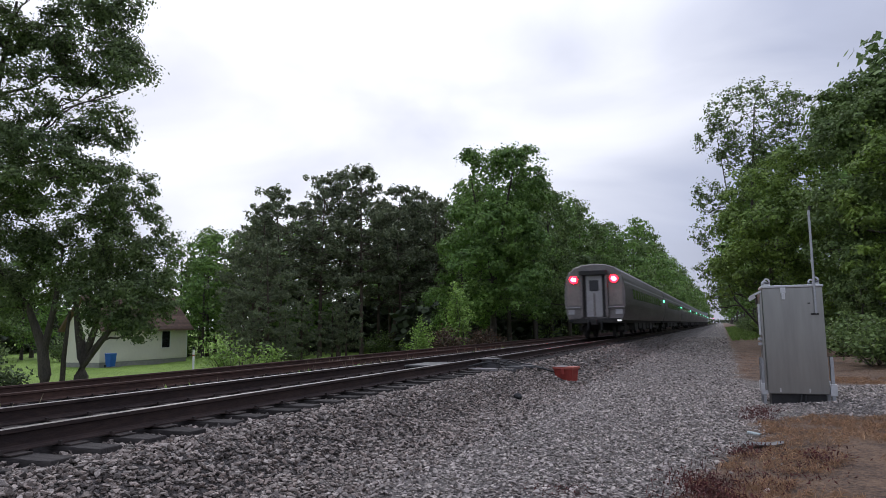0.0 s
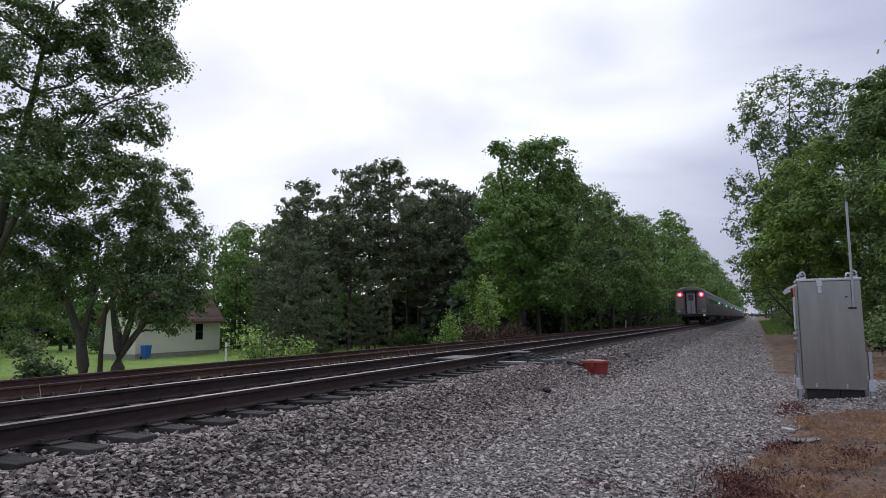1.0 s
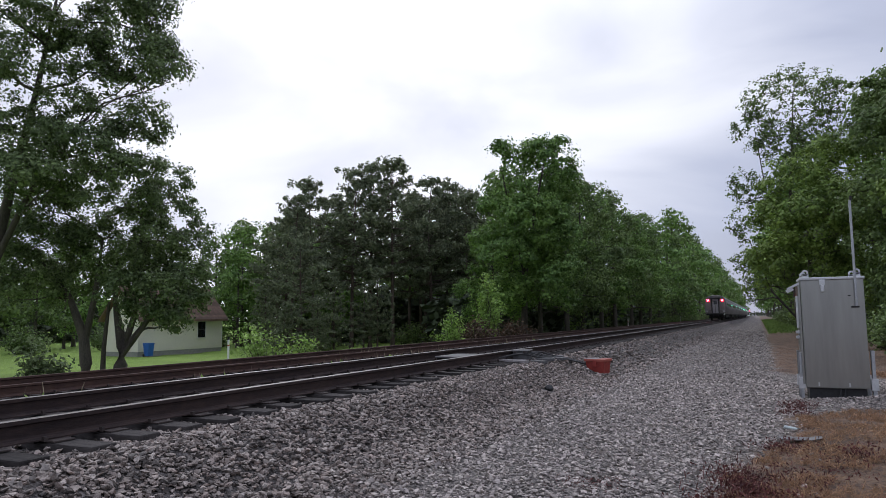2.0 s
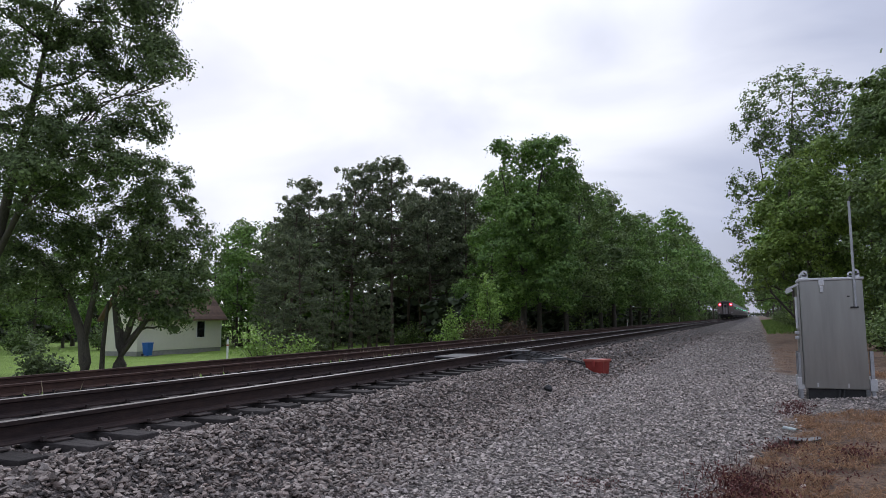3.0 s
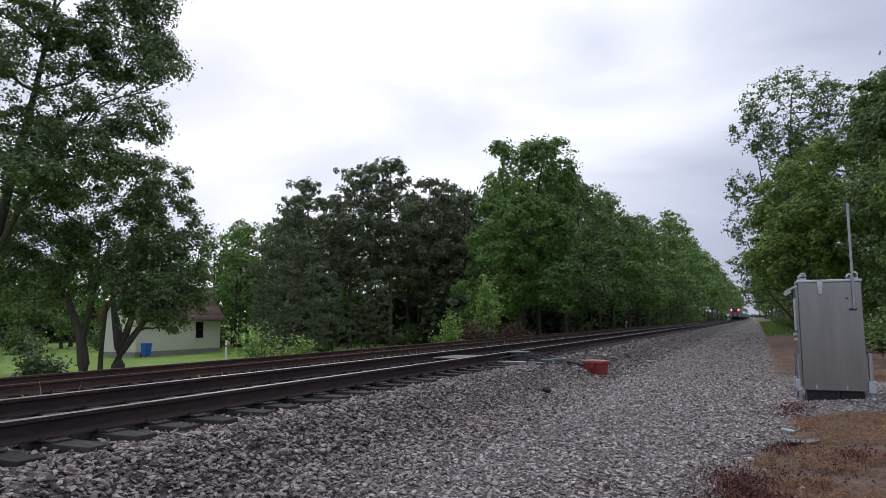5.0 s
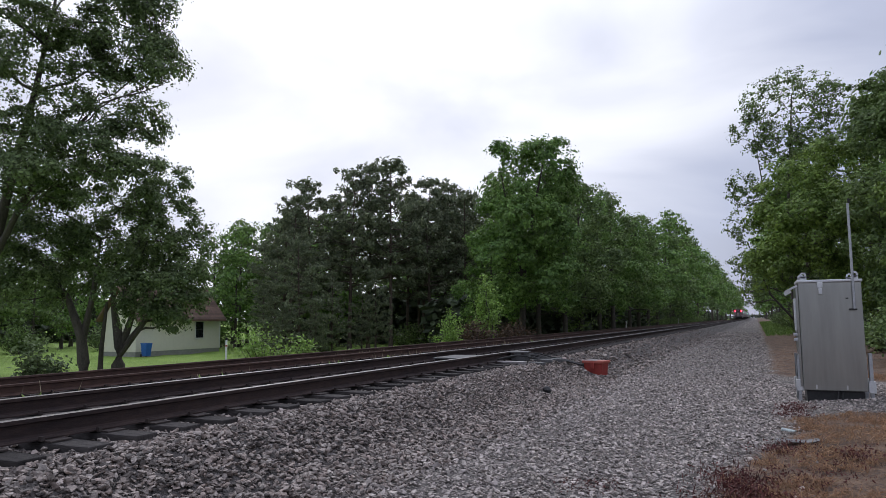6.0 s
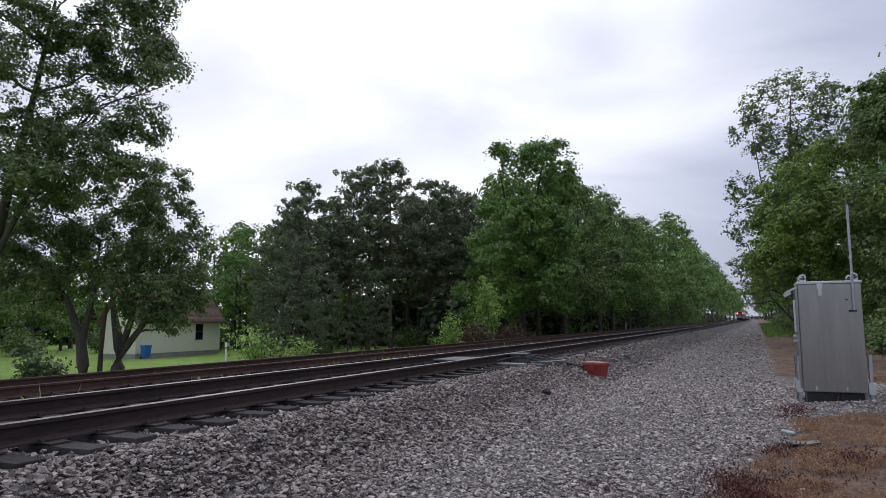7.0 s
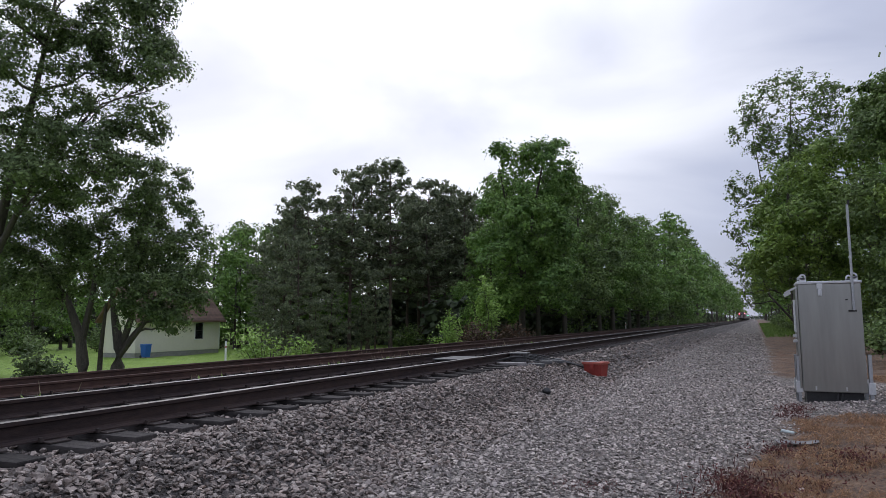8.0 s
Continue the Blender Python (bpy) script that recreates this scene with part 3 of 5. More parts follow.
def build_car():
    """A coach, its rear end at y = 0, its length along +y."""
    c = thing("passenger_car", label="grey stainless steel passenger car with dark windows", category="train car", group="cars of the passenger train")
    prof = car_profile()
    n = len(prof)
    rows = [(0.0, 0.985), (0.10, 1.0), (CAR - 0.10, 1.0), (CAR, 0.985)]
    verts = [(x * k, y, 0.95 + (z - 0.95) * k) for y, k in rows for x, z in prof]
    faces = [(j * n + i, j * n + i + 1, (j + 1) * n + i + 1, (j + 1) * n + i) for j in range(len(rows) - 1) for i in range(n - 1)]
    faces += [tuple(range(n)), tuple(range(3 * n, 4 * n))[::-1], tuple(j * n for j in range(4)), tuple(j * n + n - 1 for j in range(4))[::-1]]
    mesh_part("body_shell", verts, faces, STAINLESS, c)

    def on_side(s, z0, z1, y0, y1, out, name, material, label=""):
        half = [(x, z) for x, z in prof[:10]]
        zs = [z0, (z0 + z1) / 2, z1]
        def xat(z):
            return float(np.interp(z, [q[1] for q in half], [q[0] for q in half]))
        v = []
        for yy in (y0, y1):
            for z in zs:
                v.append((s * (xat(z) + out), yy, z))
            for z in zs[::-1]:
                v.append((s * (xat(z) - 0.02), yy, z))
        f = [(i, (i + 1) % 6, 6 + (i + 1) % 6, 6 + i) for i in range(6)] + [tuple(range(6)), tuple(range(6, 12))[::-1]]
        return mesh_part(name, v, f, material, c, label)

    for s in (-1, 1):
        on_side(s, 2.86, 2.95, 0.12, CAR - 0.12, 0.012, "upper_stripe", STRIPE, "pale stripe above the windows")
        # pale colour paints in the highlight along the roof edge
        on_side(s, 3.46, 3.50, 0.12, CAR - 0.12, 0.03, "gutter", STRIPE, "rain gutter, its highlight painted pale")
        for k in range(6):
            z = 1.12 + k * 0.13
            on_side(s, z, z + 0.05, 0.3, CAR - 0.3, 0.014, "flute", STAINLESS)
        for k in range(14):
            y = 3.2 + k * 1.36
            on_side(s, 2.12, 2.66, y, y + 1.1, 0.008, "window", TRAINGLASS, "dark strip window")
        for y in (1.0, CAR - 1.9):
            on_side(s, 1.05, 2.78, y, y + 0.85, 0.008, "side_door", STAIN_END, "grey side door")
        lamp = bmesh.new()
        y = CAR - 0.75
        box(lamp, s * 1.57 - 0.05, s * 1.57 + 0.05, y - 0.12, y + 0.12, 2.50, 2.66, 0.02)
        part("door_lamp", lamp, GREEN_GLOW, c, "lit green door indicator lamp")
    # end wall details at both ends
    for y, d in ((0.0, -1), (CAR, 1)):
        def slab(name, x0, x1, z0, z1, t, material, label="", bevel=0.02):
            return part(name, boxed(x0, x1, min(y, y + d * t), max(y, y + d * t), z0, z1, bevel), material, c, label)
        slab("diaphragm", -0.70, -0.58, 1.1, 3.28, 0.22, STAIN_END, "grey diaphragm post")
        slab("diaphragm", 0.58, 0.70, 1.1, 3.28, 0.22, STAIN_END, "grey diaphragm post")
        slab("diaphragm_hood", -0.72, 0.72, 3.28, 3.50, 0.32, UNDER, "dark diaphragm hood")
        for s in (-1, 1):
            slab("door_jamb", min(s * 0.41, s * 0.70), max(s * 0.41, s * 0.70), 1.12, 3.27, 0.03, UNDER, "dark recess beside the door", 0.0)
        door = slab("end_door", -0.41, 0.41, 1.12, 3.25, 0.06, PALE_METAL, "pale end door")
        slab("door_window", -0.24, 0.24, 2.45, 3.02, 0.075, TRAINGLASS, "dark door window")
        slab("door_fold", -0.05, 0.05, 1.15, 2.35, 0.085, STAIN_END, "door seam")
        for s in (-1, 1):
            slab("end_panel", min(s * 0.72, s * 1.42), max(s * 0.72, s * 1.42), 1.72, 3.25, 0.05, PANEL, "dull ribbed end panel")
            slab("grab_rail", min(s * 0.70, s * 1.50), max(s * 0.70, s * 1.50), 1.58, 1.64, 0.14, PALE_METAL, "pale horizontal grab rail")
            slab("corner_step", min(s * 0.95, s * 1.38), max(s * 0.95, s * 1.38), 0.98, 1.02, 0.20, UNDER, "dark corner step")
            slab("end_lamp", min(s * 1.05, s * 1.38), max(s * 1.05, s * 1.38), 1.26, 1.52, 0.06, STRIPE, "pale box on the end wall")
            slab("hose", min(s * 0.30, s * 0.36), max(s * 0.30, s * 0.36), 0.45, 0.95, 0.3, RUBBER, "hanging brake hose")
        slab("coupler", -0.13, 0.13, 0.72, 1.0, 0.46, UNDER, "dark steel coupler", 0.04)
        slab("buffer_beam", -1.28, 1.28, 0.82, 1.06, 0.10, UNDER, "black buffer beam")
    bm = bmesh.new()
    box(bm, -1.2, 1.2, 0.15, CAR - 0.15, 0.8, 0.98)
    for k in range(6):
        y = 6.2 + k * 2.2
        part("equipment_box", boxed(-1.25, 1.25, y, y + 1.6, 0.38 + 0.08 * (k % 2), 0.8, 0.04), UNDER, c, "grimy equipment box")
    part("underframe", bm, UNDER, c, "grimy underframe")
    truck(c, 3.0)
    truck(c, CAR - 3.0)
    return c


def marker(parent, s):
    bm = bmesh.new()
    rod(bm, (s * 1.03, -0.02, 3.06), (s * 1.03, -0.13, 3.06), 0.225, 18)
    h = part("lamp_housing", bm, UNDER, parent, "dark round lamp housing")
    # oversized glowing disc round the core paints in the lamp's halo
    bm = bmesh.new()
    rod(bm, (s * 1.03, -0.13, 3.06), (s * 1.03, -0.155, 3.06), 0.21, 20, 0.19)
    part("step_light", boxed(min(s * 1.12, s * 1.34), max(s * 1.12, s * 1.34), -0.16, -0.10, 0.90, 1.02, 0.01), AMBER if s > 0 else GLASS, parent, "small white corner light" if s > 0 else "unlit corner light")
    lens = part("marker_lamp", bm, RED_HALO, parent, "lit red marker lamp")
    bm = bmesh.new()
    rod(bm, (s * 1.03, -0.15, 3.06), (s * 1.03, -0.185, 3.06), 0.11, 18, 0.08)
    part("bulb_glare", bm, RED_GLOW, lens, "bright lamp core")


def build_locomotive():
    c = thing("locomotive", label="grey diesel locomotive at the head of the train", category="locomotive")
    prof = [(1.45, 1.0), (1.5, 1.2), (1.5, 3.6), (1.25, 4.05), (0.8, 4.3), (0, 4.36)]
    prof = prof + [(-x, z) for x, z in prof[-2::-1]]
    n = len(prof)
    rows = [(0.0, 1.0), (17.6, 1.0), (20.6, 0.82)]
    verts = [(x * (k if k == 1 else 0.95), y, 1.0 + (z - 1.0) * k) for y, k in rows for x, z in prof]
    faces = [(j * n + i, j * n + i + 1, (j + 1) * n + i + 1, (j + 1) * n + i) for j in range(2) for i in range(n - 1)] + [tuple(range(n)), tuple(range(2 * n, 3 * n))[::-1]]
    mesh_part("car_body", verts, faces, BLUEGREY, c)
    for s in (-1, 1):
        for k in range(4):
            part("grille", boxed(min(s * 1.49, s * 1.52), max(s * 1.49, s * 1.52), 2 + k * 3.2, 4.6 + k * 3.2, 2.6, 3.4, 0.01), UNDER, c, "dark air grille")
        part("cab_window", boxed(min(s * 1.49, s * 1.52), max(s * 1.49, s * 1.52), 16.0, 17.2, 2.7, 3.4, 0.01), TRAINGLASS, c, "dark cab window")
    bm = bmesh.new()
    box(bm, -1.3, 1.3, 0.2, 19.8, 0.85, 1.0)
    part("underframe", bm, UNDER, c, "grimy underframe")
    part("fuel_tank", boxed(-1.3, 1.3, 7.0, 13.0, 0.3, 0.85, 0.06), UNDER, c, "dark fuel tank")
    truck(c, 3.2)
    truck(c, 16.6)
    return c


TRACK_X, REAR, SPEED, PITCH = -6.036, 35.5, 39.0, 26.0
CARS = 8
coach = build_car()
train = [coach]
for i in range(1, CARS):
    train.append(copy_thing(coach, pose(TRACK_X, REAR + PITCH * i, 0)))
marker(coach, -1)
marker(coach, 1)
coach["label"] = "last grey passenger car with two lit red marker lamps"
train.append(build_locomotive())


# ---- trees ----
def limb(a, b, r0, r1, rng, sag=0.0, steps=4):
    pts = []
    d = b - a
    for i in range(steps + 1):
        f = i / steps
        p = a + d * f + Vector((rng.normal(), rng.normal(), rng.normal())) * d.length * 0.035 * math.sin(math.pi * f)
        p.z += sag * d.length * math.sin(math.pi * f)
        pts.append((p, r0 + (r1 - r0) * f))
    return pts


def leaves(name, centres, normals, sizes, aspect, rng, material, parent):
    """Many small lozenge leaves as one mesh, each lying across its own normal."""
    n = len(centres)
    d = np.cross(normals, rng.normal(size=(n, 3)))
    d /= np.linalg.norm(d, axis=1)[:, None] + 1e-9
    w = np.cross(normals, d)
    s = np.asarray(sizes)[:, None]
    v = np.empty((n, 4, 3))
    v[:, 0], v[:, 2] = centres - d * s / 2, centres + d * s / 2
    v[:, 1], v[:, 3] = centres + w * s * aspect / 2 - d * s * 0.06, centres - w * s * aspect / 2 - d * s * 0.06
    me = bpy.data.meshes.new(name)
    me.vertices.add(n * 4)
    me.vertices.foreach_set("co", v.reshape(-1))
    me.loops.add(n * 4)
    me.loops.foreach_set("vertex_index", np.arange(n * 4, dtype=np.int32))
    me.polygons.add(n)
    me.polygons.foreach_set("loop_start", np.arange(0, n * 4, 4, dtype=np.int32))
    me.update(calc_edges=True)
    me.shade_flat()
    me.materials.append(material)
    ob = new(name, me)
    ob.parent = parent
    return ob


def lobed_tree(seed, lobes, stems, leaf, material, label, clump=0.6, per=60, cover=1.0, group="", twigs=0.5, flat=0.8, aspect=0.62, under=0.35, hollow=-0.12, grain=0.62):
    """A tree with its foot at the origin. lobes: the masses of its crown (x, y, z, half width, half height), each a shell of leaf clumps;
    stems: trunks as lists of (x, y, z, radius)."""
    rng = np.random.default_rng(seed)
    t = thing("tree", label=label, category="tree", group=group)
    paths = [[(Vector(q[:3]), q[3]) for q in st] for st in stems]
    knots = []
    for path in paths:
        for (p, a), (q, b) in zip(path, path[1:]):
            knots += [(p.lerp(q, f / 4), a + (b - a) * f / 4) for f in range(1, 5)]
    limbs, cs, ns = [], [], []
    for x, y, z, rh, rv in lobes:
        c = Vector((x, y, z))
        low = [k for k in knots if k[0].z < z - 0.25 * rv] or knots[:1]
        p, r = min(low, key=lambda k: (k[0] - c).length + 0.35 * abs(z - k[0].z - 0.6 * math.hypot(k[0].x - x, k[0].y - y)))
        r0 = min(r * 0.7, 0.035 + 0.014 * (c - p).length)
        main = limb(p, c - Vector((0, 0, 0.6 * rv)), r0, 0.03, rng, 0.05, 5)
        limbs.append(main)
        nodes, ends = [k[0] for k in main[2:]], []
        n = max(5, int(1.45 * cover * (rh * rh + 2 * rh * rv) / 3 * 4 / clump ** 2))
        for i in range(n):
            u = rng.normal(size=3)
            u /= np.linalg.norm(u)
            if u[2] < -0.3 and rng.random() > under:
                u[2] = -u[2]
            e = np.array((x, y, z)) + u * (rh, rh, rv) * rng.uniform(0.62, 1.04) + rng.normal(size=3) * clump * 0.25
            if noise.noise(Vector(tuple(e * grain)) + Vector((seed, 0, 0))) < hollow:
                continue
            r = clump * rng.uniform(0.5, 1.35)
            m = max(6, int(per * rng.uniform(0.5, 1.5)))
            g = rng.normal(size=(m, 3))
            g /= np.linalg.norm(g, axis=1)[:, None]
            g[:, 2] = np.where((g[:, 2] < -0.2) & (rng.random(m) < 0.5), -g[:, 2], g[:, 2])
            nn = g * 0.8 + u * 0.5 + np.array((0, 0, 0.25)) + rng.normal(size=(m, 3)) * 0.45
            g *= (rng.uniform(0.35, 1.0, m) * rng.choice((1.0, 1.0, 1.35), m))[:, None] * r
            g[:, 2] *= flat
            cs.append(g + e)
            ns.append(nn / np.linalg.norm(nn, axis=1)[:, None])
            if rng.random() < twigs:
                ends.append(Vector(tuple(e)))
        # each twig springs from the nearest wood
        for e in sorted(ends, key=lambda q: (q - nodes[-1]).length):
            k = min(nodes, key=lambda q: (q - e).length)
            limbs.append(limb(k, e, 0.022, 0.010, rng, 0.05, 2))
            nodes.append(e)
    pts = np.concatenate(cs)
    mesh_part("trunk", *tubes(paths, 9), BARK, t, smooth=True)
    mesh_part("branchwork", *tubes(limbs, 4), BARK, t, smooth=True)["kind"] = "stuff"
    leaves("crown", pts, np.concatenate(ns), leaf * rng.uniform(0.6, 1.4, len(pts)), aspect, rng, material, t)
    return t


def crown_lobes(seed, height, radius, base, count=13):
    """Masses of a wild crown: broad below the middle, narrowing to one or two uneven heads."""
    rng = np.random.default_rng(seed)
    out = [(rng.normal() * 0.1 * radius, rng.normal() * 0.1 * radius, height - 0.17 * radius * 1.6, 0.34 * radius, 0.28 * radius * 1.3)]
    for i in range(count):
        f = (i + rng.uniform(0.1, 0.9)) / count
        z = base + (height * 0.90 - base) * f
        ring = radius * (0.34 + 0.36 * math.sin(math.pi * min(1, 0.18 + f * 0.95))) * rng.uniform(0.8, 1.15)
        a = i * 2.4 + rng.normal() * 0.3
        r = radius * rng.uniform(0.30, 0.46) * (1.08 - 0.4 * f)
        out.append((math.cos(a) * ring, math.sin(a) * ring, z, r, r * rng.uniform(0.75, 1.0)))
    return out


def plain_stem(height, r, lean=(0.0, 0.0)):
    return [(0, 0, -0.4, r * 1.4), (0, 0, 0.6, r), (lean[0] * 0.3, lean[1] * 0.3, height * 0.35, r * 0.75), (lean[0] * 0.7, lean[1] * 0.7, height * 0.65, r * 0.45), (lean[0], lean[1], height * 0.9, r * 0.12)]


def pine(seed, height, trunk_r, bare, radius, label, per=24, tuft=0.40, whorls=16, category="pine tree", group=""):
    """A tall pine: straight trunk, whorls of upturned boughs that carry separate puffs of needles."""
    rng = np.random.default_rng(seed)
    t = thing("pine_tree", label=label, category=category, group=group)
    sway = Vector((rng.normal() * 0.5, rng.normal() * 0.5, 0))

    def on(f):
        return sway * f * f + Vector((0, 0, height * f))

    paths = [[(on(f) - Vector((0, 0, 0.4 if f == 0 else 0)), trunk_r * (1.2 if f == 0 else 1 - 0.9 * f)) for f in (0, 0.08, 0.25, 0.45, 0.65, 0.82, 0.97)]]
    cs, ns, limbs = [], [], []
    for w in range(whorls):
        f = bare + (0.985 - bare) * (w + rng.uniform(-0.3, 0.3)) / (whorls - 1)
        f = min(0.985, max(bare, f))
        u = (f - bare) / (1 - bare)
        reach = radius * (0.8 + 0.3 * math.sin(math.pi * min(1, u * 1.3))) * (1 - u) ** 0.42 + 0.45
        a0 = rng.uniform(0, 6.28)
        for k in range(int(rng.integers(4, 6))):
            a = a0 + k * 6.28 / 4.6 + rng.normal() * 0.35
            L = reach * rng.uniform(0.5, 1.2)
            s = on(min(0.985, max(bare, f + rng.normal() * 0.018)))
            e = s + Vector((math.cos(a) * L, math.sin(a) * L, L * rng.uniform(-0.12, 0.5) + 0.15 * u))
            limbs.append(limb(s, e, 0.05 * (1 - u) + 0.02, 0.012, rng, -0.06))
            for q in range(max(3, int(L * 1.6))):
                h = rng.uniform(0.35, 1.05)
                c = np.array(s.lerp(e, h)) + rng.normal(size=3) * (0.32, 0.32, 0.10) * (0.5 + 0.22 * L) + np.array((0, 0, 0.15))
                m = int(per * rng.uniform(0.6, 1.4))
                g = rng.normal(size=(m, 3))
                g /= np.linalg.norm(g, axis=1)[:, None]
                nn = g * 0.5 + rng.normal(size=(m, 3)) * 0.6 + np.array((0, 0, 0.3))
                cs.append(g * rng.uniform(0.3, 1.0, (m, 1)) * (0.46, 0.46, 0.44) * rng.uniform(0.6, 1.3) + c)
                ns.append(nn / np.linalg.norm(nn, axis=1)[:, None])
    pts = np.concatenate(cs)
    mesh_part("trunk", *tubes(paths, 9), BARK_PINE, t, smooth=True)
    mesh_part("branchwork", *tubes(limbs, 4), BARK_PINE, t, smooth=True)["kind"] = "stuff"
    leaves("crown", pts, np.concatenate(ns), tuft * rng.uniform(0.6, 1.4, len(pts)), 0.42, rng, LEAF_PINE, t)
    return t


def bush(seed, w, h, leaf, n, material, label, name="shrub", stems=9, category="shrub", group="", gap=0.0):
    rng = np.random.default_rng(seed)
    t = thing(name, label=label, category=category, group=group)
    limbs, cs = [], []
    for i in range(stems):
        a = rng.uniform(0, 6.28)
        rr = w / 2 * rng.uniform(0.1, 1.0)
        hh = h * rng.uniform(0.55, 1.0) * (1 - 0.45 * (rr / (w / 2)) ** 2)
        e = Vector((math.cos(a) * rr, math.sin(a) * rr, hh))
        p = limb(Vector((math.cos(a) * rr * 0.25, math.sin(a) * rr * 0.25, -0.15)), e, 0.012 + h * 0.006, 0.004, rng)
        limbs.append(p)
        m = n // stems
        f = rng.uniform(0.25 + gap, 1.08, m)
        line = np.array([tuple(Vector((0, 0, 0)).lerp(e, x)) for x in f])
        cs.append(line + rng.normal(size=(m, 3)) * np.array((w, w, h * 0.6)) * 0.085)
    pts = np.concatenate(cs)
    pts = pts[pts[:, 2] > 0.02]
    mesh_part("stemwork", *tubes(limbs, 5), BARK, t, smooth=True)["kind"] = "stuff"
    quads("foliage", pts, leaf * rng.uniform(0.6, 1.4, len(pts)), 0.55, rng, material, t)
    return t


def put(ob, x, y, rz=0.0, s=1.0, sink=0.0):
    return pose(x, y, ground_z(x, y) - sink, 0, 0, rz) @ Matrix.Scale(s, 4)


def place(ob, x, y, rz=0.0, s=1.0):
    ob.matrix_basis = put(ob, x, y, rz, s)
    return ob


# two field trees in front of the house: a tall one, and a low one of several stems
place(lobed_tree(11, [(7.6, -0.9, 21.4, 3.2, 1.8), (6.8, 2.9, 19.9, 2.3, 1.7), (8.4, 3.4, 18.0, 1.8, 1.1), (11.0, 2.0, 16.0, 1.1, 0.9), (3.8, -0.4, 18.9, 2.3, 1.1), (4.0, -0.2, 16.3, 2.6, 1.0), (6.9, 2.2, 16.2, 2.2, 1.1), (7.5, 3.5, 14.1, 1.6, 1.3),
                      (7.4, -0.1, 12.0, 2.2, 0.8), (5.1, -1.6, 12.4, 2.0, 1.2), (6.4, -1.4, 9.9, 2.7, 1.6), (-1.2, -0.8, 18.8, 3.0, 1.7), (-0.1, -2.0, 14.7, 2.8, 1.5), (3.3, -3.5, 20.6, 2.6, 1.7), (7.6, 2.0, 17.6, 2.0, 1.4), (5.2, 1.2, 18.0, 1.9, 1.3), (8.6, 3.2, 20.2, 1.6, 1.5), (9.6, 3.0, 17.0, 1.4, 1.0),
                      (5.8, 1.0, 13.8, 2.0, 1.2), (3.0, -1.6, 13.9, 1.8, 1.2), (8.0, 2.6, 12.9, 1.6, 1.1), (3.4, -1.8, 10.6, 2.0, 1.4), (8.6, 0.8, 11.2, 1.6, 1.1)],
                 [[(0, 0, -0.4, 0.5), (0, 0, 1, 0.36), (0.4, 0.2, 6, 0.3), (1.4, 0.5, 11, 0.24), (2.6, 0.8, 16, 0.16), (4.2, 0.6, 21, 0.07)], [(0.4, 0.2, 6, 0.2), (2.6, 0.6, 10, 0.14), (4.6, 1.4, 13.5, 0.08)]],
                 0.185, LEAF_NEAR, "tall dark green tree on the grass beside the house", clump=0.62, per=74, cover=1.2, twigs=0.7, under=0.5, hollow=-0.1), -38.8, 23.4)
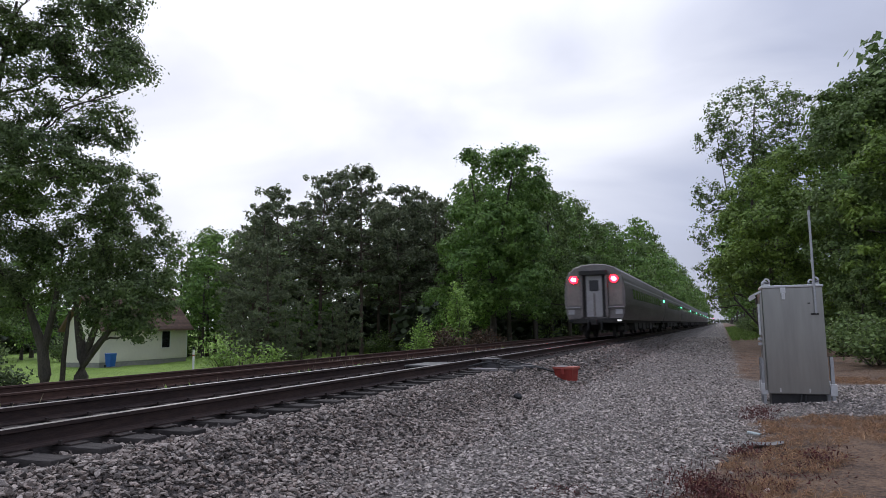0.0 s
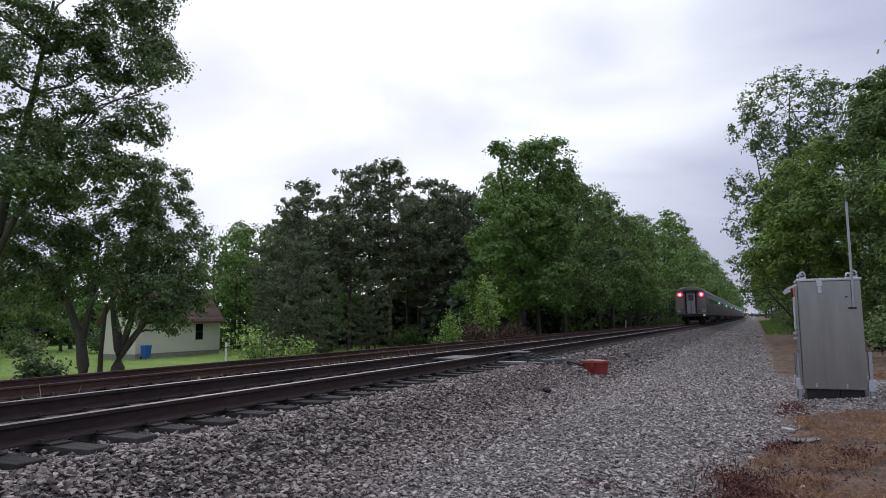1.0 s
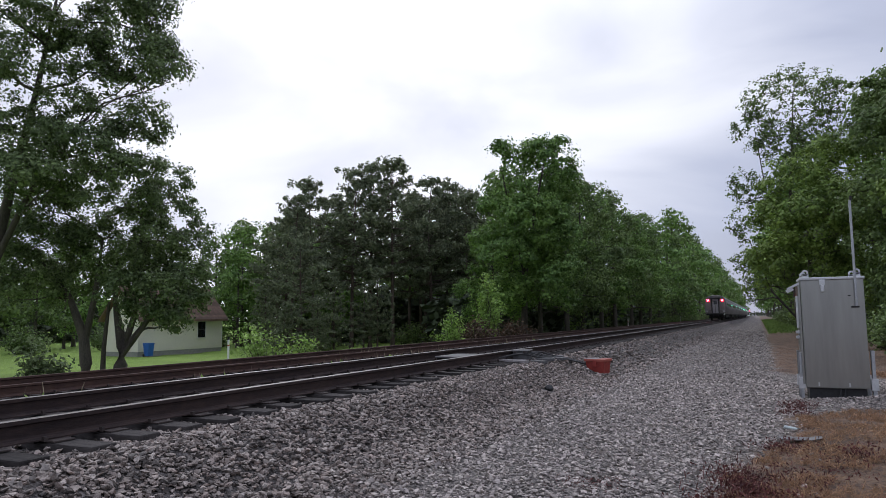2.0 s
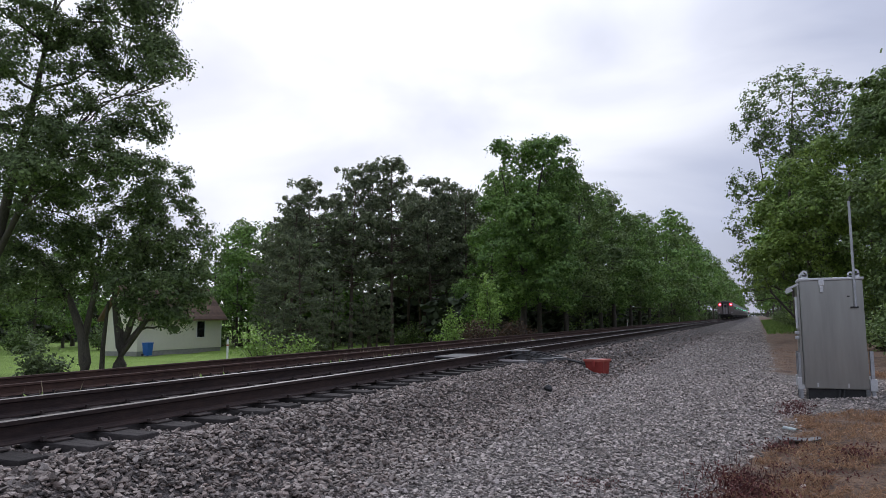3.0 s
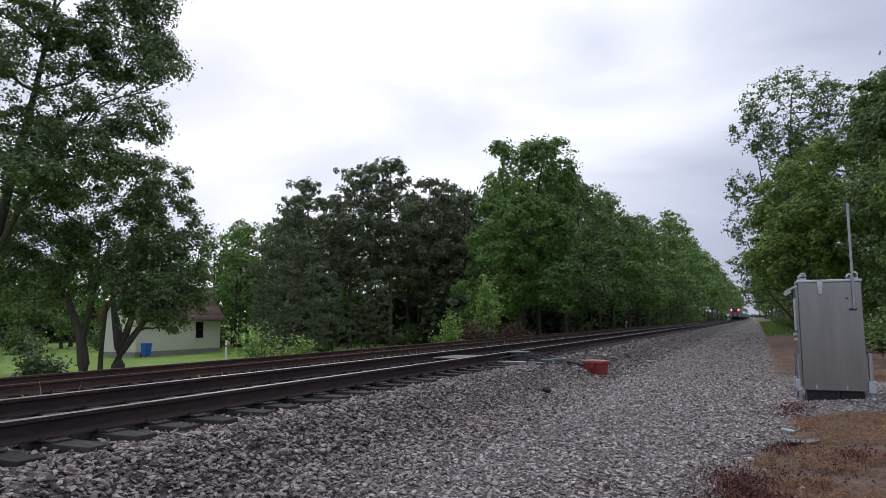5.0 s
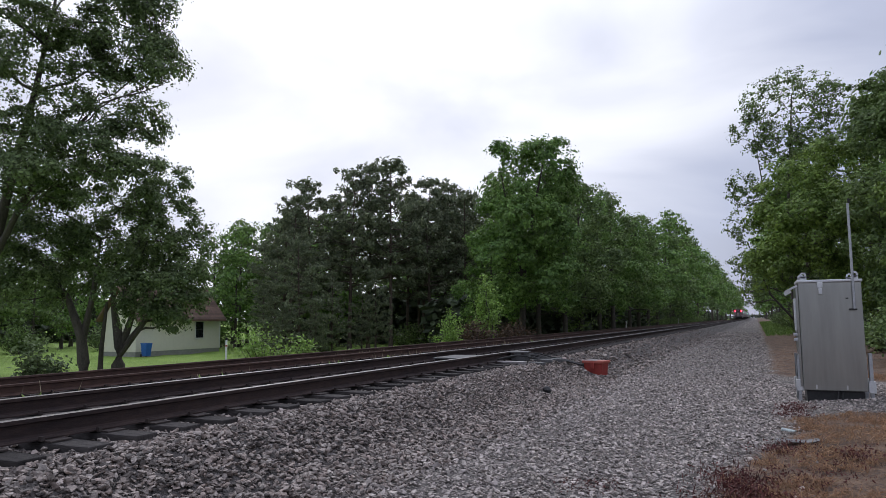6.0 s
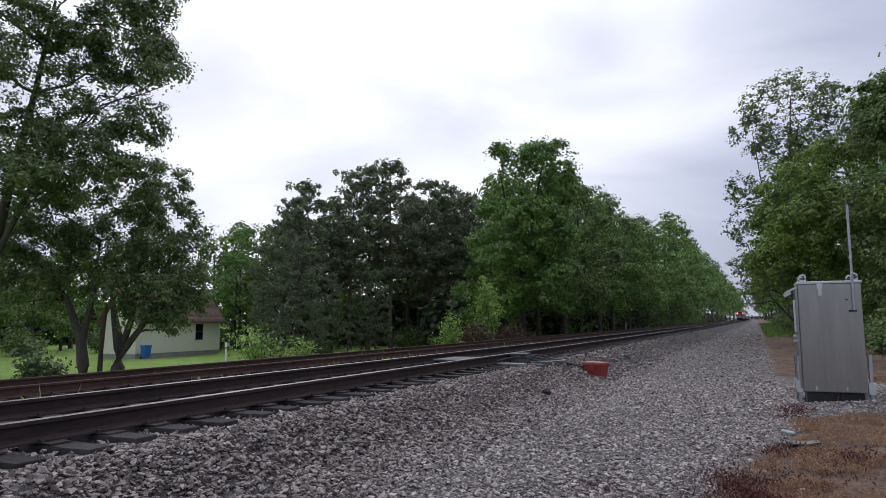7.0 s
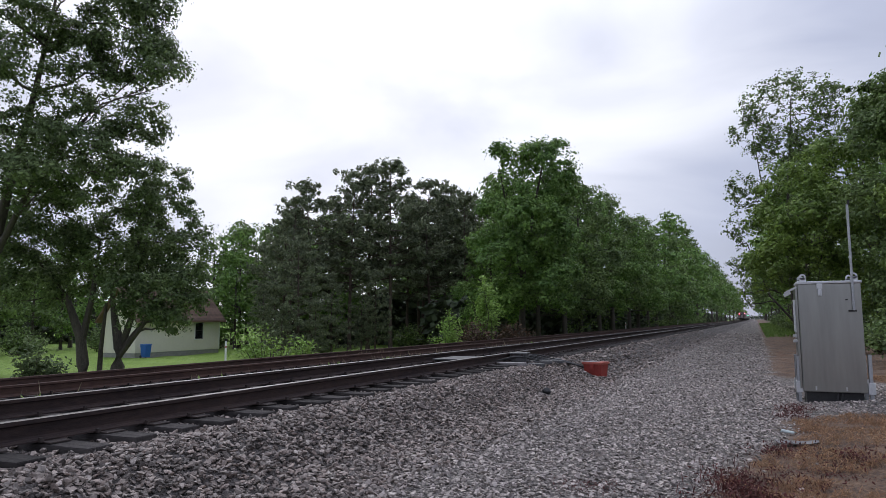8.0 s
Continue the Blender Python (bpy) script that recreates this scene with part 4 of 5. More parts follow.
place(lobed_tree(12, [(2.5, 2.4, 11.3, 2.0, 1.5), (3.2, 3.0, 8.6, 1.4, 1.8), (4.0, -1.8, 11.0, 1.9, 1.3), (1.4, -2.8, 10.5, 2.2, 1.4), (2.0, 2.2, 6.4, 2.3, 1.6), (4.3, 0.6, 3.5, 1.2, 1.0), (-0.9, 0.1, 7.5, 2.6, 1.7),
                      (-3.4, -1.4, 7.8, 2.5, 1.8), (-2.9, -2.8, 5.0, 1.9, 1.1), (-5.3, -2.8, 8.8, 2.0, 2.0), (2.9, -1.3, 4.9, 1.6, 0.9), (-2.6, -0.6, 5.4, 2.0, 1.2), (0.2, 1.3, 9.0, 2.1, 1.7), (1.2, 0.0, 6.6, 2.0, 1.2), (3.0, 0.4, 9.8, 1.8, 1.5), (2.6, 0.2, 7.8, 1.8, 1.4), (-1.8, -1.6, 9.6, 1.9, 1.4), (-4.4, -2.6, 6.4, 1.7, 1.3), (4.2, 1.6, 5.4, 1.6, 1.3), (3.6, 1.8, 7.2, 1.5, 1.3), (-3.0, -2.4, 10.6, 1.8, 1.4), (4.2, 0.4, 4.6, 1.8, 1.2), (4.8, 1.6, 5.7, 1.2, 1.2), (3.4, -0.4, 3.6, 1.4, 0.8), (4.6, 0.8, 2.9, 0.9, 0.6), (5.0, 1.5, 4.4, 1.2, 1.0)],
                 [[(-0.72, -0.75, -0.4, 0.42), (-0.72, -0.75, 0.6, 0.34), (-0.85, -0.9, 2.2, 0.28), (-1.6, -1.3, 4.4, 0.18), (-3.2, -2.0, 6.6, 0.08)], [(-0.82, -0.85, 1.8, 0.22), (-0.4, -0.6, 4.6, 0.16), (-0.3, -0.3, 8.0, 0.06)],
                  [(0.55, 0.55, -0.4, 0.5), (0.58, 0.55, 0.5, 0.38), (0.62, 0.6, 1.5, 0.33), (0.3, 0.4, 3.4, 0.2), (-0.1, 0.3, 6.2, 0.08)], [(0.62, 0.6, 1.3, 0.22), (1.1, 0.9, 3.2, 0.18), (1.4, 1.0, 6.0, 0.13), (1.8, 0.6, 9.5, 0.06)],
                  [(0.66, 0.6, 1.3, 0.2), (1.7, 1.3, 3.0, 0.14), (2.6, 1.8, 5.0, 0.07)], [(0.60, 0.6, 1.0, 0.16), (2.0, 0.7, 2.5, 0.11), (3.2, 0.6, 3.6, 0.06)], [(-0.15, -0.1, -0.4, 0.17), (-0.1, -0.1, 1.5, 0.13), (0.2, -0.1, 4.2, 0.08)]],
                 0.17, LEAF_NEAR, "low spreading dark green tree with forked trunks", clump=0.56, per=72, cover=1.3, twigs=0.7, under=0.5, hollow=-0.08, grain=0.8), -35.1, 28.5)

# pines in the wood beyond the field
PINES = "pines at the edge of the wood"
pines = [pine(21, 19, 0.24, 0.34, 4.5, "tall dark pine with a bare lower trunk", group=PINES),
         pine(22, 19, 0.22, 0.38, 4.0, "slender dark pine with an open ragged crown", group=PINES),
         pine(23, 19, 0.26, 0.10, 5.0, "full dark pine with low hanging boughs", group=PINES)]
PINE_SPOTS = [(-38.1, 60, 19.4), (-34.4, 62, 20.5), (-35.6, 48, 11.3), (-37.7, 63, 20.6), (-40.4, 53, 16.3), (-41.4, 58, 18.0), (-34.9, 52, 14.4), (-34.6, 70, 19.9), (-32.8, 72, 18.8), (-33.1, 76, 20.1), (-31.4, 78, 20.0),
              (-41.0, 50, 12.6), (-45.2, 57, 14.3), (-32.7, 56, 15.0), (-35.6, 68, 17.4), (-29.4, 70, 17.3), (-46.1, 70, 19.0), (-33.1, 47, 9.6), (-35.8, 46, 8.7), (-33.6, 55, 12.6), (-31.8, 66, 16.8), (-38.5, 48.5, 10.5), (-43.4, 56, 15.6), (-36.6, 73, 18.6)]
for i, (x, y, h) in enumerate(PINE_SPOTS):
    m = put(None, x, y, i * 77 % 360, (h - 1.0) / 19)
    if i < 3:
        pines[i].matrix_basis = m
    else:
        copy_thing(pines[2 if h < 15.5 else i % 2], m)

# broadleaved wood along the far side of the line
EDGE = "broadleaved trees along the line"


def oak(seed, fine, material, radius, label, group):
    """One of the wood's trees, 16 m high; the fine ones carry smaller leaves."""
    clump, per, leaf = (0.72, 54, 0.26) if fine else (1.1, 30, 0.48)
    return lobed_tree(seed, crown_lobes(seed, 16, radius, 3.3, 15 if fine else 13), [plain_stem(16, 0.27)], leaf, material, label, clump, per, 1.25, group, 0.3 if fine else 0.12)


near_oaks = [oak(31, True, LEAF_OAK, 4.6, "leafy green broadleaved tree at the edge of the wood", EDGE),
             oak(32, True, LEAF_DARK, 4.4, "dark green broadleaved tree in the wood", EDGE)]
oaks = [oak(34, False, LEAF_OAK, 4.8, "green broadleaved tree in the row along the line", EDGE),
        oak(35, False, LEAF_DARK, 4.6, "dark green broadleaved tree in the row along the line", EDGE)]
# the twin-headed tree that stands out of the row
place(lobed_tree(33, [(-0.6, -3.6, 15.2, 1.1, 1.8), (0.2, -1.4, 12.4, 2.7, 2.1), (2.7, -1.3, 15.0, 2.7, 2.4), (3.4, 0.5, 12.8, 1.9, 2.4), (-0.7, -3.9, 10.3, 1.9, 2.0), (2.1, -3.6, 9.9, 3.2, 2.5), (3.6, -1.7, 8.6, 2.1, 2.3),
                      (0.3, -4.1, 7.2, 2.6, 2.1), (2.9, -2.7, 5.4, 2.4, 1.9), (-0.4, -3.0, 4.3, 1.9, 1.6), (-2.8, -2.4, 8.4, 1.3, 1.4), (1.0, 2.2, 9.0, 3.4, 3.2), (0.5, 1.5, 5.0, 3.0, 2.0)],
                 [[(0, 0, -0.4, 0.42), (0, 0, 0.8, 0.3), (0.4, -0.8, 6, 0.24), (1.5, -1.2, 11, 0.14), (2.5, -1.2, 15.5, 0.05)], [(0.4, -0.8, 6, 0.17), (-0.2, -2.4, 10.5, 0.1), (-0.6, -3.4, 15, 0.04)]],
                 0.25, LEAF_OAK, "tall twin-headed green tree at the edge of the wood", 0.66, 64, 1.25, EDGE, 0.3, hollow=-0.2), -18.3, 56.2)
NEAR_OAKS = [(-19.2, 64, 15.0, 1), (-18.4, 71, 16.4, 0), (-22.5, 60, 12.5, 0), (-18.6, 79, 17.6, 1), (-18.3, 88, 18.8, 0), (-18.5, 98, 19.4, 1), (-18, 109, 19.2, 0), (-18.5, 121, 19.4, 1), (-18.5, 133, 19.6, 0)]
OAK_SPOTS = [(-18.5, 145, 20.0, 1), (-18, 159, 20.6, 0), (-18.5, 175, 21.5, 0), (-19, 193, 22, 1), (-18.5, 213, 21.5, 0),
             (-19, 235, 22, 1), (-19, 259, 21, 0), (-18, 283, 21, 0), (-17, 310, 20, 1), (-16.5, 340, 20, 0), (-16, 375, 20, 1), (-15.8, 420, 20, 0), (-15.5, 480, 20, 1), (-15.5, 560, 20, 0), (-15.5, 660, 20, 1), (-15.5, 790, 20, 0),
             (-25, 72, 15, 1), (-25, 84, 17, 0), (-25, 98, 18, 1), (-25, 116, 19.5, 0), (-26, 140, 20, 1), (-26, 170, 21, 0),
             (-16.4, 150, 9.5, 1), (-16.4, 175, 10, 0), (-30, 86, 17, 1),
             (-47, 61, 11, 1), (-46, 68, 12, 0), (-52, 70, 13, 1), (-50, 80, 14, 1), (-44, 86, 15, 0), (-56, 78, 13, 0), (-40, 92, 16, 1), (-48, 94, 16, 1), (-34, 96, 17, 0), (-28, 76, 9, 1), (-31, 82, 8, 1)]
for i, (x, y, h, k) in enumerate(NEAR_OAKS + OAK_SPOTS):
    m = put(None, x, y, i * 101 % 360, h / 16)
    src = near_oaks if i < len(NEAR_OAKS) else oaks
    if i < 2:
        near_oaks[i].matrix_basis = m
    elif i - len(NEAR_OAKS) in (0, 1):
        oaks[i - len(NEAR_OAKS)].matrix_basis = m
    else:
        copy_thing(src[k], m)

# distant trees behind the house and field
FAR = "trees behind the field"
for i, (x, y, h, k) in enumerate([(-56, 64, 11, 0), (-60, 70, 12.5, 1), (-54, 61, 8.5, 0), (-62, 38, 11, 1), (-61, 29, 10, 0), (-66, 23, 11, 1), (-58, 20, 9, 1), (-62, 66, 10.5, 1), (-66, 74, 12, 0), (-72, 62, 11, 1), (-80, 60, 12, 0), (-78, 48, 12, 1), (-84, 38, 13, 0), (-88, 27, 13, 1), (-58, 72, 12, 0), (-53, 67, 11.5, 1),
                                  (-90, 52, 14, 1), (-76, 38, 7, 1), (-80, 30, 8, 0), (-84, 18, 10, 1), (-70, 48, 8, 1), (-75, 55, 9, 0), (-82, 44, 9, 1), (-86, 33, 9, 1)]):
    c = copy_thing(oaks[k], put(None, x, y, i * 67 % 360, h / 16))
    tagged(c, "green tree standing behind the mown field", group=FAR)

# wood on the near side, behind the cabinet
NEAR = "trees beside the service path"
rights = [lobed_tree(41, crown_lobes(41, 13, 3.9, 1.2), [plain_stem(13, 0.2)], 0.24, LEAF_VINE, "bright green vine-covered tree beside the path", 0.62, 46, 1.25, NEAR, 0.25),
          lobed_tree(42, crown_lobes(42, 13, 3.6, 1.4), [plain_stem(13, 0.2)], 0.24, LEAF_DARK, "dark green leafy tree beside the path", 0.62, 46, 1.25, NEAR, 0.25)]
RIGHT_SPOTS = [(7.4, 35, 9.6, 0), (9.4, 41, 11.2, 1), (6.2, 46, 10.2, 0), (4.8, 53, 9.5, 1), (10.4, 33, 10.4, 1), (4.4, 61, 10, 0), (9.0, 26, 9.0, 1), (8.4, 21, 5.0, 0), (6.6, 27, 5.0, 0), (5.6, 34, 4.2, 1)]
RIGHT_FAR = [(5.0, 69, 13, 0), (4.8, 80, 13.5, 1), (5.0, 94, 14, 0), (5.2, 110, 15, 1), (5.5, 128, 16, 0), (5.8, 150, 17, 1), (6, 177, 17, 0), (6.4, 207, 18, 1), (6.8, 242, 18, 0), (7, 290, 19, 1),
             (6.5, 350, 20, 0), (6.2, 420, 20, 1), (6.2, 500, 21, 0), (6.5, 600, 22, 1), (7, 740, 22, 0), (12.5, 29, 13, 0), (13, 38, 15, 1), (11.5, 47, 14, 1), (10.5, 58, 14.5, 0), (10, 72, 16.5, 1)]
for i, (x, y, h, k) in enumerate(RIGHT_SPOTS):
    m = put(None, x, y, i * 83 % 360, h / 13)
    if i < 2:
        rights[i].matrix_basis = m
    else:
        copy_thing(rights[k], m)
for i, (x, y, h, k) in enumerate(RIGHT_FAR):
    tagged(copy_thing(oaks[k], put(None, x, y, i * 47 % 360, h / 16)), "green tree in the wood beside the path", group=NEAR)
# the thinly leaved tree that leans over the path, the vine-hung one before it, and the tall dark one further in
place(lobed_tree(43, [(0.4, -2.8, 16.4, 3.5, 2.4), (2.8, -2.2, 16.6, 1.4, 1.6), (-2.1, -3.2, 14.7, 1.7, 1.5), (-0.5, -3.1, 13.3, 2.4, 1.6), (1.7, -2.4, 13.6, 2.0, 1.8), (-2.9, -3.0, 10.4, 1.6, 1.5), (-3.6, -1.4, 7.7, 0.9, 1.6),
                      (-3.6, -1.5, 5.3, 0.8, 0.8), (-3.0, -1.1, 3.2, 0.9, 1.5)],
                 [[(0, 0, -0.4, 0.2), (0, 0, 1, 0.15), (-0.3, -0.8, 7, 0.12), (0.1, -1.8, 12, 0.09), (0.5, -2.5, 17.5, 0.03)], [(-0.3, -0.8, 7, 0.07), (-1.6, -1.8, 10, 0.05), (-2.2, -2.8, 15, 0.02)], [(0, 0, 1, 0.09), (-1.6, -0.6, 3, 0.07), (-3.0, -1.2, 7, 0.03)]],
                 0.19, LEAF_DARK, "tall thinly leaved tree with sky showing through", 0.34, 12, 0.8, NEAR, 0.9, under=0.8, hollow=-0.3), 2.6, 56.8)
place(lobed_tree(44, [(-0.7, -1.1, 8.6, 1.8, 1.3), (-1.8, -1.0, 6.6, 1.3, 1.5), (1.6, 0.2, 10.1, 2.0, 1.4), (0.2, -3.0, 6.2, 2.1, 1.7), (-1.4, -2.3, 4.2, 1.5, 1.5), (-2.4, -0.5, 3.9, 1.1, 1.6),
                      (1.9, -2.3, 6.8, 2.1, 1.8), (0.1, -2.7, 3.6, 1.8, 1.6), (1.6, -1.6, 3.0, 1.9, 1.6)], [plain_stem(9.5, 0.2)],
                 0.17, LEAF_VINE, "vine-hung bright green tree leaning over the path", 0.5, 60, 1.25, NEAR, 0.25, hollow=-0.28), 2.8, 43.6)
place(lobed_tree(45, [(-0.5, -0.8, 12.1, 1.3, 1.3), (0.9, -0.2, 12.6, 1.9, 1.5), (-1.2, -1.9, 10.4, 1.1, 1.0), (-0.1, -2.1, 9.5, 1.9, 1.7), (1.2, -2.4, 10.4, 2.2, 1.9), (-1.2, -3.4, 6.4, 1.7, 1.5), (0.4, -3.8, 6.4, 1.9, 1.7),
                      (-1.2, -3.6, 3.9, 1.5, 1.5), (0.2, -4.0, 3.5, 1.7, 1.4), (-1.2, -3.8, 1.7, 1.4, 1.3)], [plain_stem(13, 0.22, (0.3, -0.6))],
                 0.17, LEAF_DARK, "tall dark green tree beside the path", 0.5, 60, 1.2, NEAR, 0.3, hollow=-0.28), 6.6, 40.9)


# ---- the house across the field ----
def build_house():
    gx, y0, y1, zb = -50.0, 43.8, 54.2, -2.38
    h = thing("house", gx, y0, zb, label="low cream house with a brown shingled roof", category="house")
    L, D, W = y1 - y0, 4.2, 3.32
    bm = bmesh.new()
    box(bm, -D, 0, 0, L, 0.42, W)
    part("wall", bm, SIDING, h, "cream clapboard walls")
    for k in range(19):
        z = 0.45 + k * 0.15
        part("siding_board", boxed(0.0, 0.022, 0.02, L - 0.02, z, z + 0.142, 0.0), SIDING, h)
    part("foundation", boxed(-D + 0.02, -0.03, 0.03, L - 0.03, -0.3, 0.42), BLOCK, h, "grey block foundation")
    part("corner_board", boxed(-0.02, 0.03, L - 0.12, L + 0.012, 0.42, W), TRIM, h)
    v = [(0.5, -0.4, W - 0.05), (0.5, L + 0.35, W - 0.05), (-D / 2, L + 0.35, W + 3.0), (-D / 2, -0.4, W + 3.0), (-D - 0.5, -0.4, W - 0.05), (-D - 0.5, L + 0.35, W - 0.05)]
    w = [(x, y, z - 0.16) for x, y, z in v]
    f = [(0, 1, 2, 3), (3, 2, 5, 4), (6, 9, 8, 7), (9, 10, 11, 8), (0, 6, 7, 1), (4, 5, 11, 10), (1, 7, 8, 2), (2, 8, 11, 5), (0, 3, 9, 6), (3, 4, 10, 9)]
    roof = mesh_part("roof", v + w, f, SHINGLE, h, "brown shingled gable roof")
    for k in range(14):
        a, b = k / 14, (k + 1) / 14
        x0, x1 = 0.5 - (0.5 + D / 2) * a, 0.5 - (0.5 + D / 2) * (b + 0.02)
        z0, z1 = W - 0.05 + 3.05 * a, W - 0.05 + 3.05 * (b + 0.02)
        mesh_part("shingle_course", [(x0, -0.4, z0 + 0.02), (x0, L + 0.35, z0 + 0.02), (x1, L + 0.35, z1 + 0.008), (x1, -0.4, z1 + 0.008), (x0, -0.4, z0 + 0.003), (x0, L + 0.35, z0 + 0.003)],
                  [(0, 1, 2, 3), (4, 5, 1, 0)], SHINGLE, roof)
    gv = [(0, L - 0.01, W), (-D, L - 0.01, W), (-D / 2, L - 0.01, W + 2.8), (0, L - 0.14, W), (-D, L - 0.14, W), (-D / 2, L - 0.14, W + 2.8)]
    mesh_part("gable", gv, [(0, 1, 2), (5, 4, 3), (0, 3, 4, 1), (1, 4, 5, 2), (2, 5, 3, 0)], SIDING, h)
    gv = [(x, y - L + 0.15, z) for x, y, z in gv]
    mesh_part("gable", gv, [(0, 1, 2), (5, 4, 3), (0, 3, 4, 1), (1, 4, 5, 2), (2, 5, 3, 0)], SIDING, h)
    for yc in (7.55,):
        win = part("window", boxed(0.0, 0.03, yc - 0.52, yc + 0.52, 1.5, 3.08), GLASS, h, "dark sash window")
        for a in ((yc - 0.60, yc - 0.50, 1.44, 3.14), (yc + 0.50, yc + 0.60, 1.44, 3.14), (yc - 0.5, yc + 0.5, 3.04, 3.14), (yc - 0.5, yc + 0.5, 2.26, 2.32)):
            part("window_frame", boxed(0.0, 0.055, *a), UNDER if a[2] > 2 and a[3] < 3 else TRIM, win)
        part("sill", boxed(0.0, 0.09, yc - 0.62, yc + 0.62, 1.40, 1.46), TRIM, win)
    part("fascia", boxed(0.44, 0.49, -0.4, L + 0.34, W - 0.2, W - 0.06), UNDER, h, "dark gutter board")


build_house()


def build_bin(x, y, label):
    b = thing("wheeled_bin", x, y, ground_z(x, y), 90, label=label, category="rubbish bin")
    v = [(-.25, -.26, .08), (.25, -.26, .08), (.25, .26, .08), (-.25, .26, .08), (-.31, -.34, 1.12), (.31, -.34, 1.12), (.31, .34, 1.12), (-.31, .34, 1.12)]
    mesh_part("bin_body", v, [(0, 3, 2, 1), (0, 1, 5, 4), (1, 2, 6, 5), (2, 3, 7, 6), (3, 0, 4, 7), (4, 5, 6, 7)], BLUE, b)
    part("lid", boxed(-.34, .34, -.37, .38, 1.12, 1.2, 0.03), BLUE, b, "blue hinged lid")
    for s in (-1, 1):
        w = bmesh.new()
        rod(w, (s * .24, .30, .12), (s * .30, .30, .12), .12, 14)
        part("wheel", w, RUBBER, b, "black wheel")


build_bin(-48.9, 44.0, "blue plastic wheeled bin beside the cream house")


# ---- relay cabinet beside the path ----
def build_cabinet():
    c = thing("relay_cabinet", 1.19, 14.2, -0.53, label="bare aluminium trackside relay cabinet on short posts", category="equipment cabinet")
    part("cabinet_body", boxed(-0.49, 0.49, -0.4, 0.4, 0.0, 1.90, 0.012), ALU, c)
    part("top_cap", boxed(-0.51, 0.51, -0.42, 0.42, 1.90, 1.945, 0.01), ALU_BRIGHT, c, "folded bright top cap")
    door = part("side_door", boxed(-0.535, -0.493, -0.36, 0.38, 0.06, 1.85, 0.008), ALU, c, "aluminium side door standing proud")
    part("door_handle", boxed(-0.575, -0.535, -0.33, -0.29, 1.05, 1.62, 0.008), ALU_BRIGHT, door, "long bright handle bar")
    for z in (0.95, 0.86):
        part("latch", boxed(-0.60, -0.535, -0.36, -0.28, z, z + 0.05, 0.008), GALV, door, "small latch")
    hood = bmesh.new()
    bmesh.ops.create_cube(hood, size=1, matrix=Matrix.Translation((-0.60, -0.30, 1.80)) @ pose(0, 0, 0, 0, -28, 0) @ Matrix.Diagonal((0.22, 0.16, 0.035, 1)))
    bmesh.ops.create_cube(hood, size=1, matrix=Matrix.Translation((-0.66, -0.30, 1.73)) @ pose(0, 0, 0, 0, -28, 0) @ Matrix.Diagonal((0.12, 0.10, 0.06, 1)))
    part("lamp_hood", hood, ALU_BRIGHT, c, "small sloping metal hood")
    for x in (-0.40, 0.40):
        for y in (-0.36, 0.36):
            v, f = [], []
            for k in range(16):
                a = 2 * math.pi * k / 16
                for r in (0.025, 0.055):
                    for d in (-0.01, 0.01):
                        v.append((x + r * math.cos(a), y + d, 2.03 + r * math.sin(a)))
            for k in range(16):
                p, q = k * 4, (k + 1) % 16 * 4
                f += [(p, p + 1, q + 1, q), (p + 2, q + 2, q + 3, p + 3), (p, q, q + 2, p + 2), (p + 1, p + 3, q + 3, q + 1)]
            v += [(x + sx * 0.055, y + d, z) for z in (1.945, 2.015) for sx in (-1, 1) for d in (-0.01, 0.01)]
            n = 64
            f += [(n, n + 2, n + 3, n + 1), (n, n + 4, n + 6, n + 2), (n + 1, n + 3, n + 7, n + 5), (n, n + 1, n + 5, n + 4), (n + 2, n + 6, n + 7, n + 3)]
            mesh_part("lifting_lug", v, f, ALU_BRIGHT, c, "bright lifting eye")
    b = boxed(-0.19, -0.10, -0.44, -0.40, 1.80, 1.90, 0.01)
    box(b, -0.175, -0.115, -0.45, -0.40, 1.68, 1.80, 0.012)
    part("vent_box", b, ALU_BRIGHT, c, "small bright vent box")
    m = bmesh.new()
    rod(m, (0.36, -0.45, 1.42), (0.36, -0.45, 3.28), 0.021, 12)
    pole = part("conduit_mast", m, GALV, c, "thin galvanised conduit mast")
    m = bmesh.new()
    rod(m, (0.38, -0.45, 3.28), (0.38, -0.45, 3.36), 0.02, 8)
    part("mast_cap", m, UNDER, pole, "small cap")
    part("bracket", boxed(0.28, 0.40, -0.47, -0.40, 1.40, 1.43, 0.004), UNDER, c, "dark bracket")
    part("bracket", boxed(0.24, 0.28, -0.43, -0.40, 1.60, 1.62, 0.004), UNDER, c, "dark bracket")
    for x in (-0.30, 0.17):
        part("tab", boxed(x, x + 0.025, -0.408, -0.40, 0.03, 0.10, 0.002), ALU_BRIGHT, c, "small bright tab")
    for x, y, h in ((-0.55, -0.30, 0.62), (0.55, -0.36, 0.66), (-0.55, 0.34, 0.62), (0.55, 0.34, 0.62)):
        leg = boxed(x - 0.03, x + 0.03, y - 0.03, y - 0.022, -0.36, h)
        box(leg, x - 0.03, x - 0.022, y - 0.03, y + 0.03, -0.36, h)
        leg = part("leg", leg, GALV, c, "galvanised angle post")
        part("foot_bracket", boxed(x - 0.05, x + 0.06, y - 0.05, y + 0.05, -0.02, 0.18, 0.006), ALU_BRIGHT, leg, "bright clamp bracket")
    # black block added below the body to stand for its shaded gap
    part("underside_shade", boxed(-0.44, 0.44, -0.33, 0.36, -0.42, -0.004), RUBBER, c, "dark block put in as the shade under the cabinet")
    b = bmesh.new()
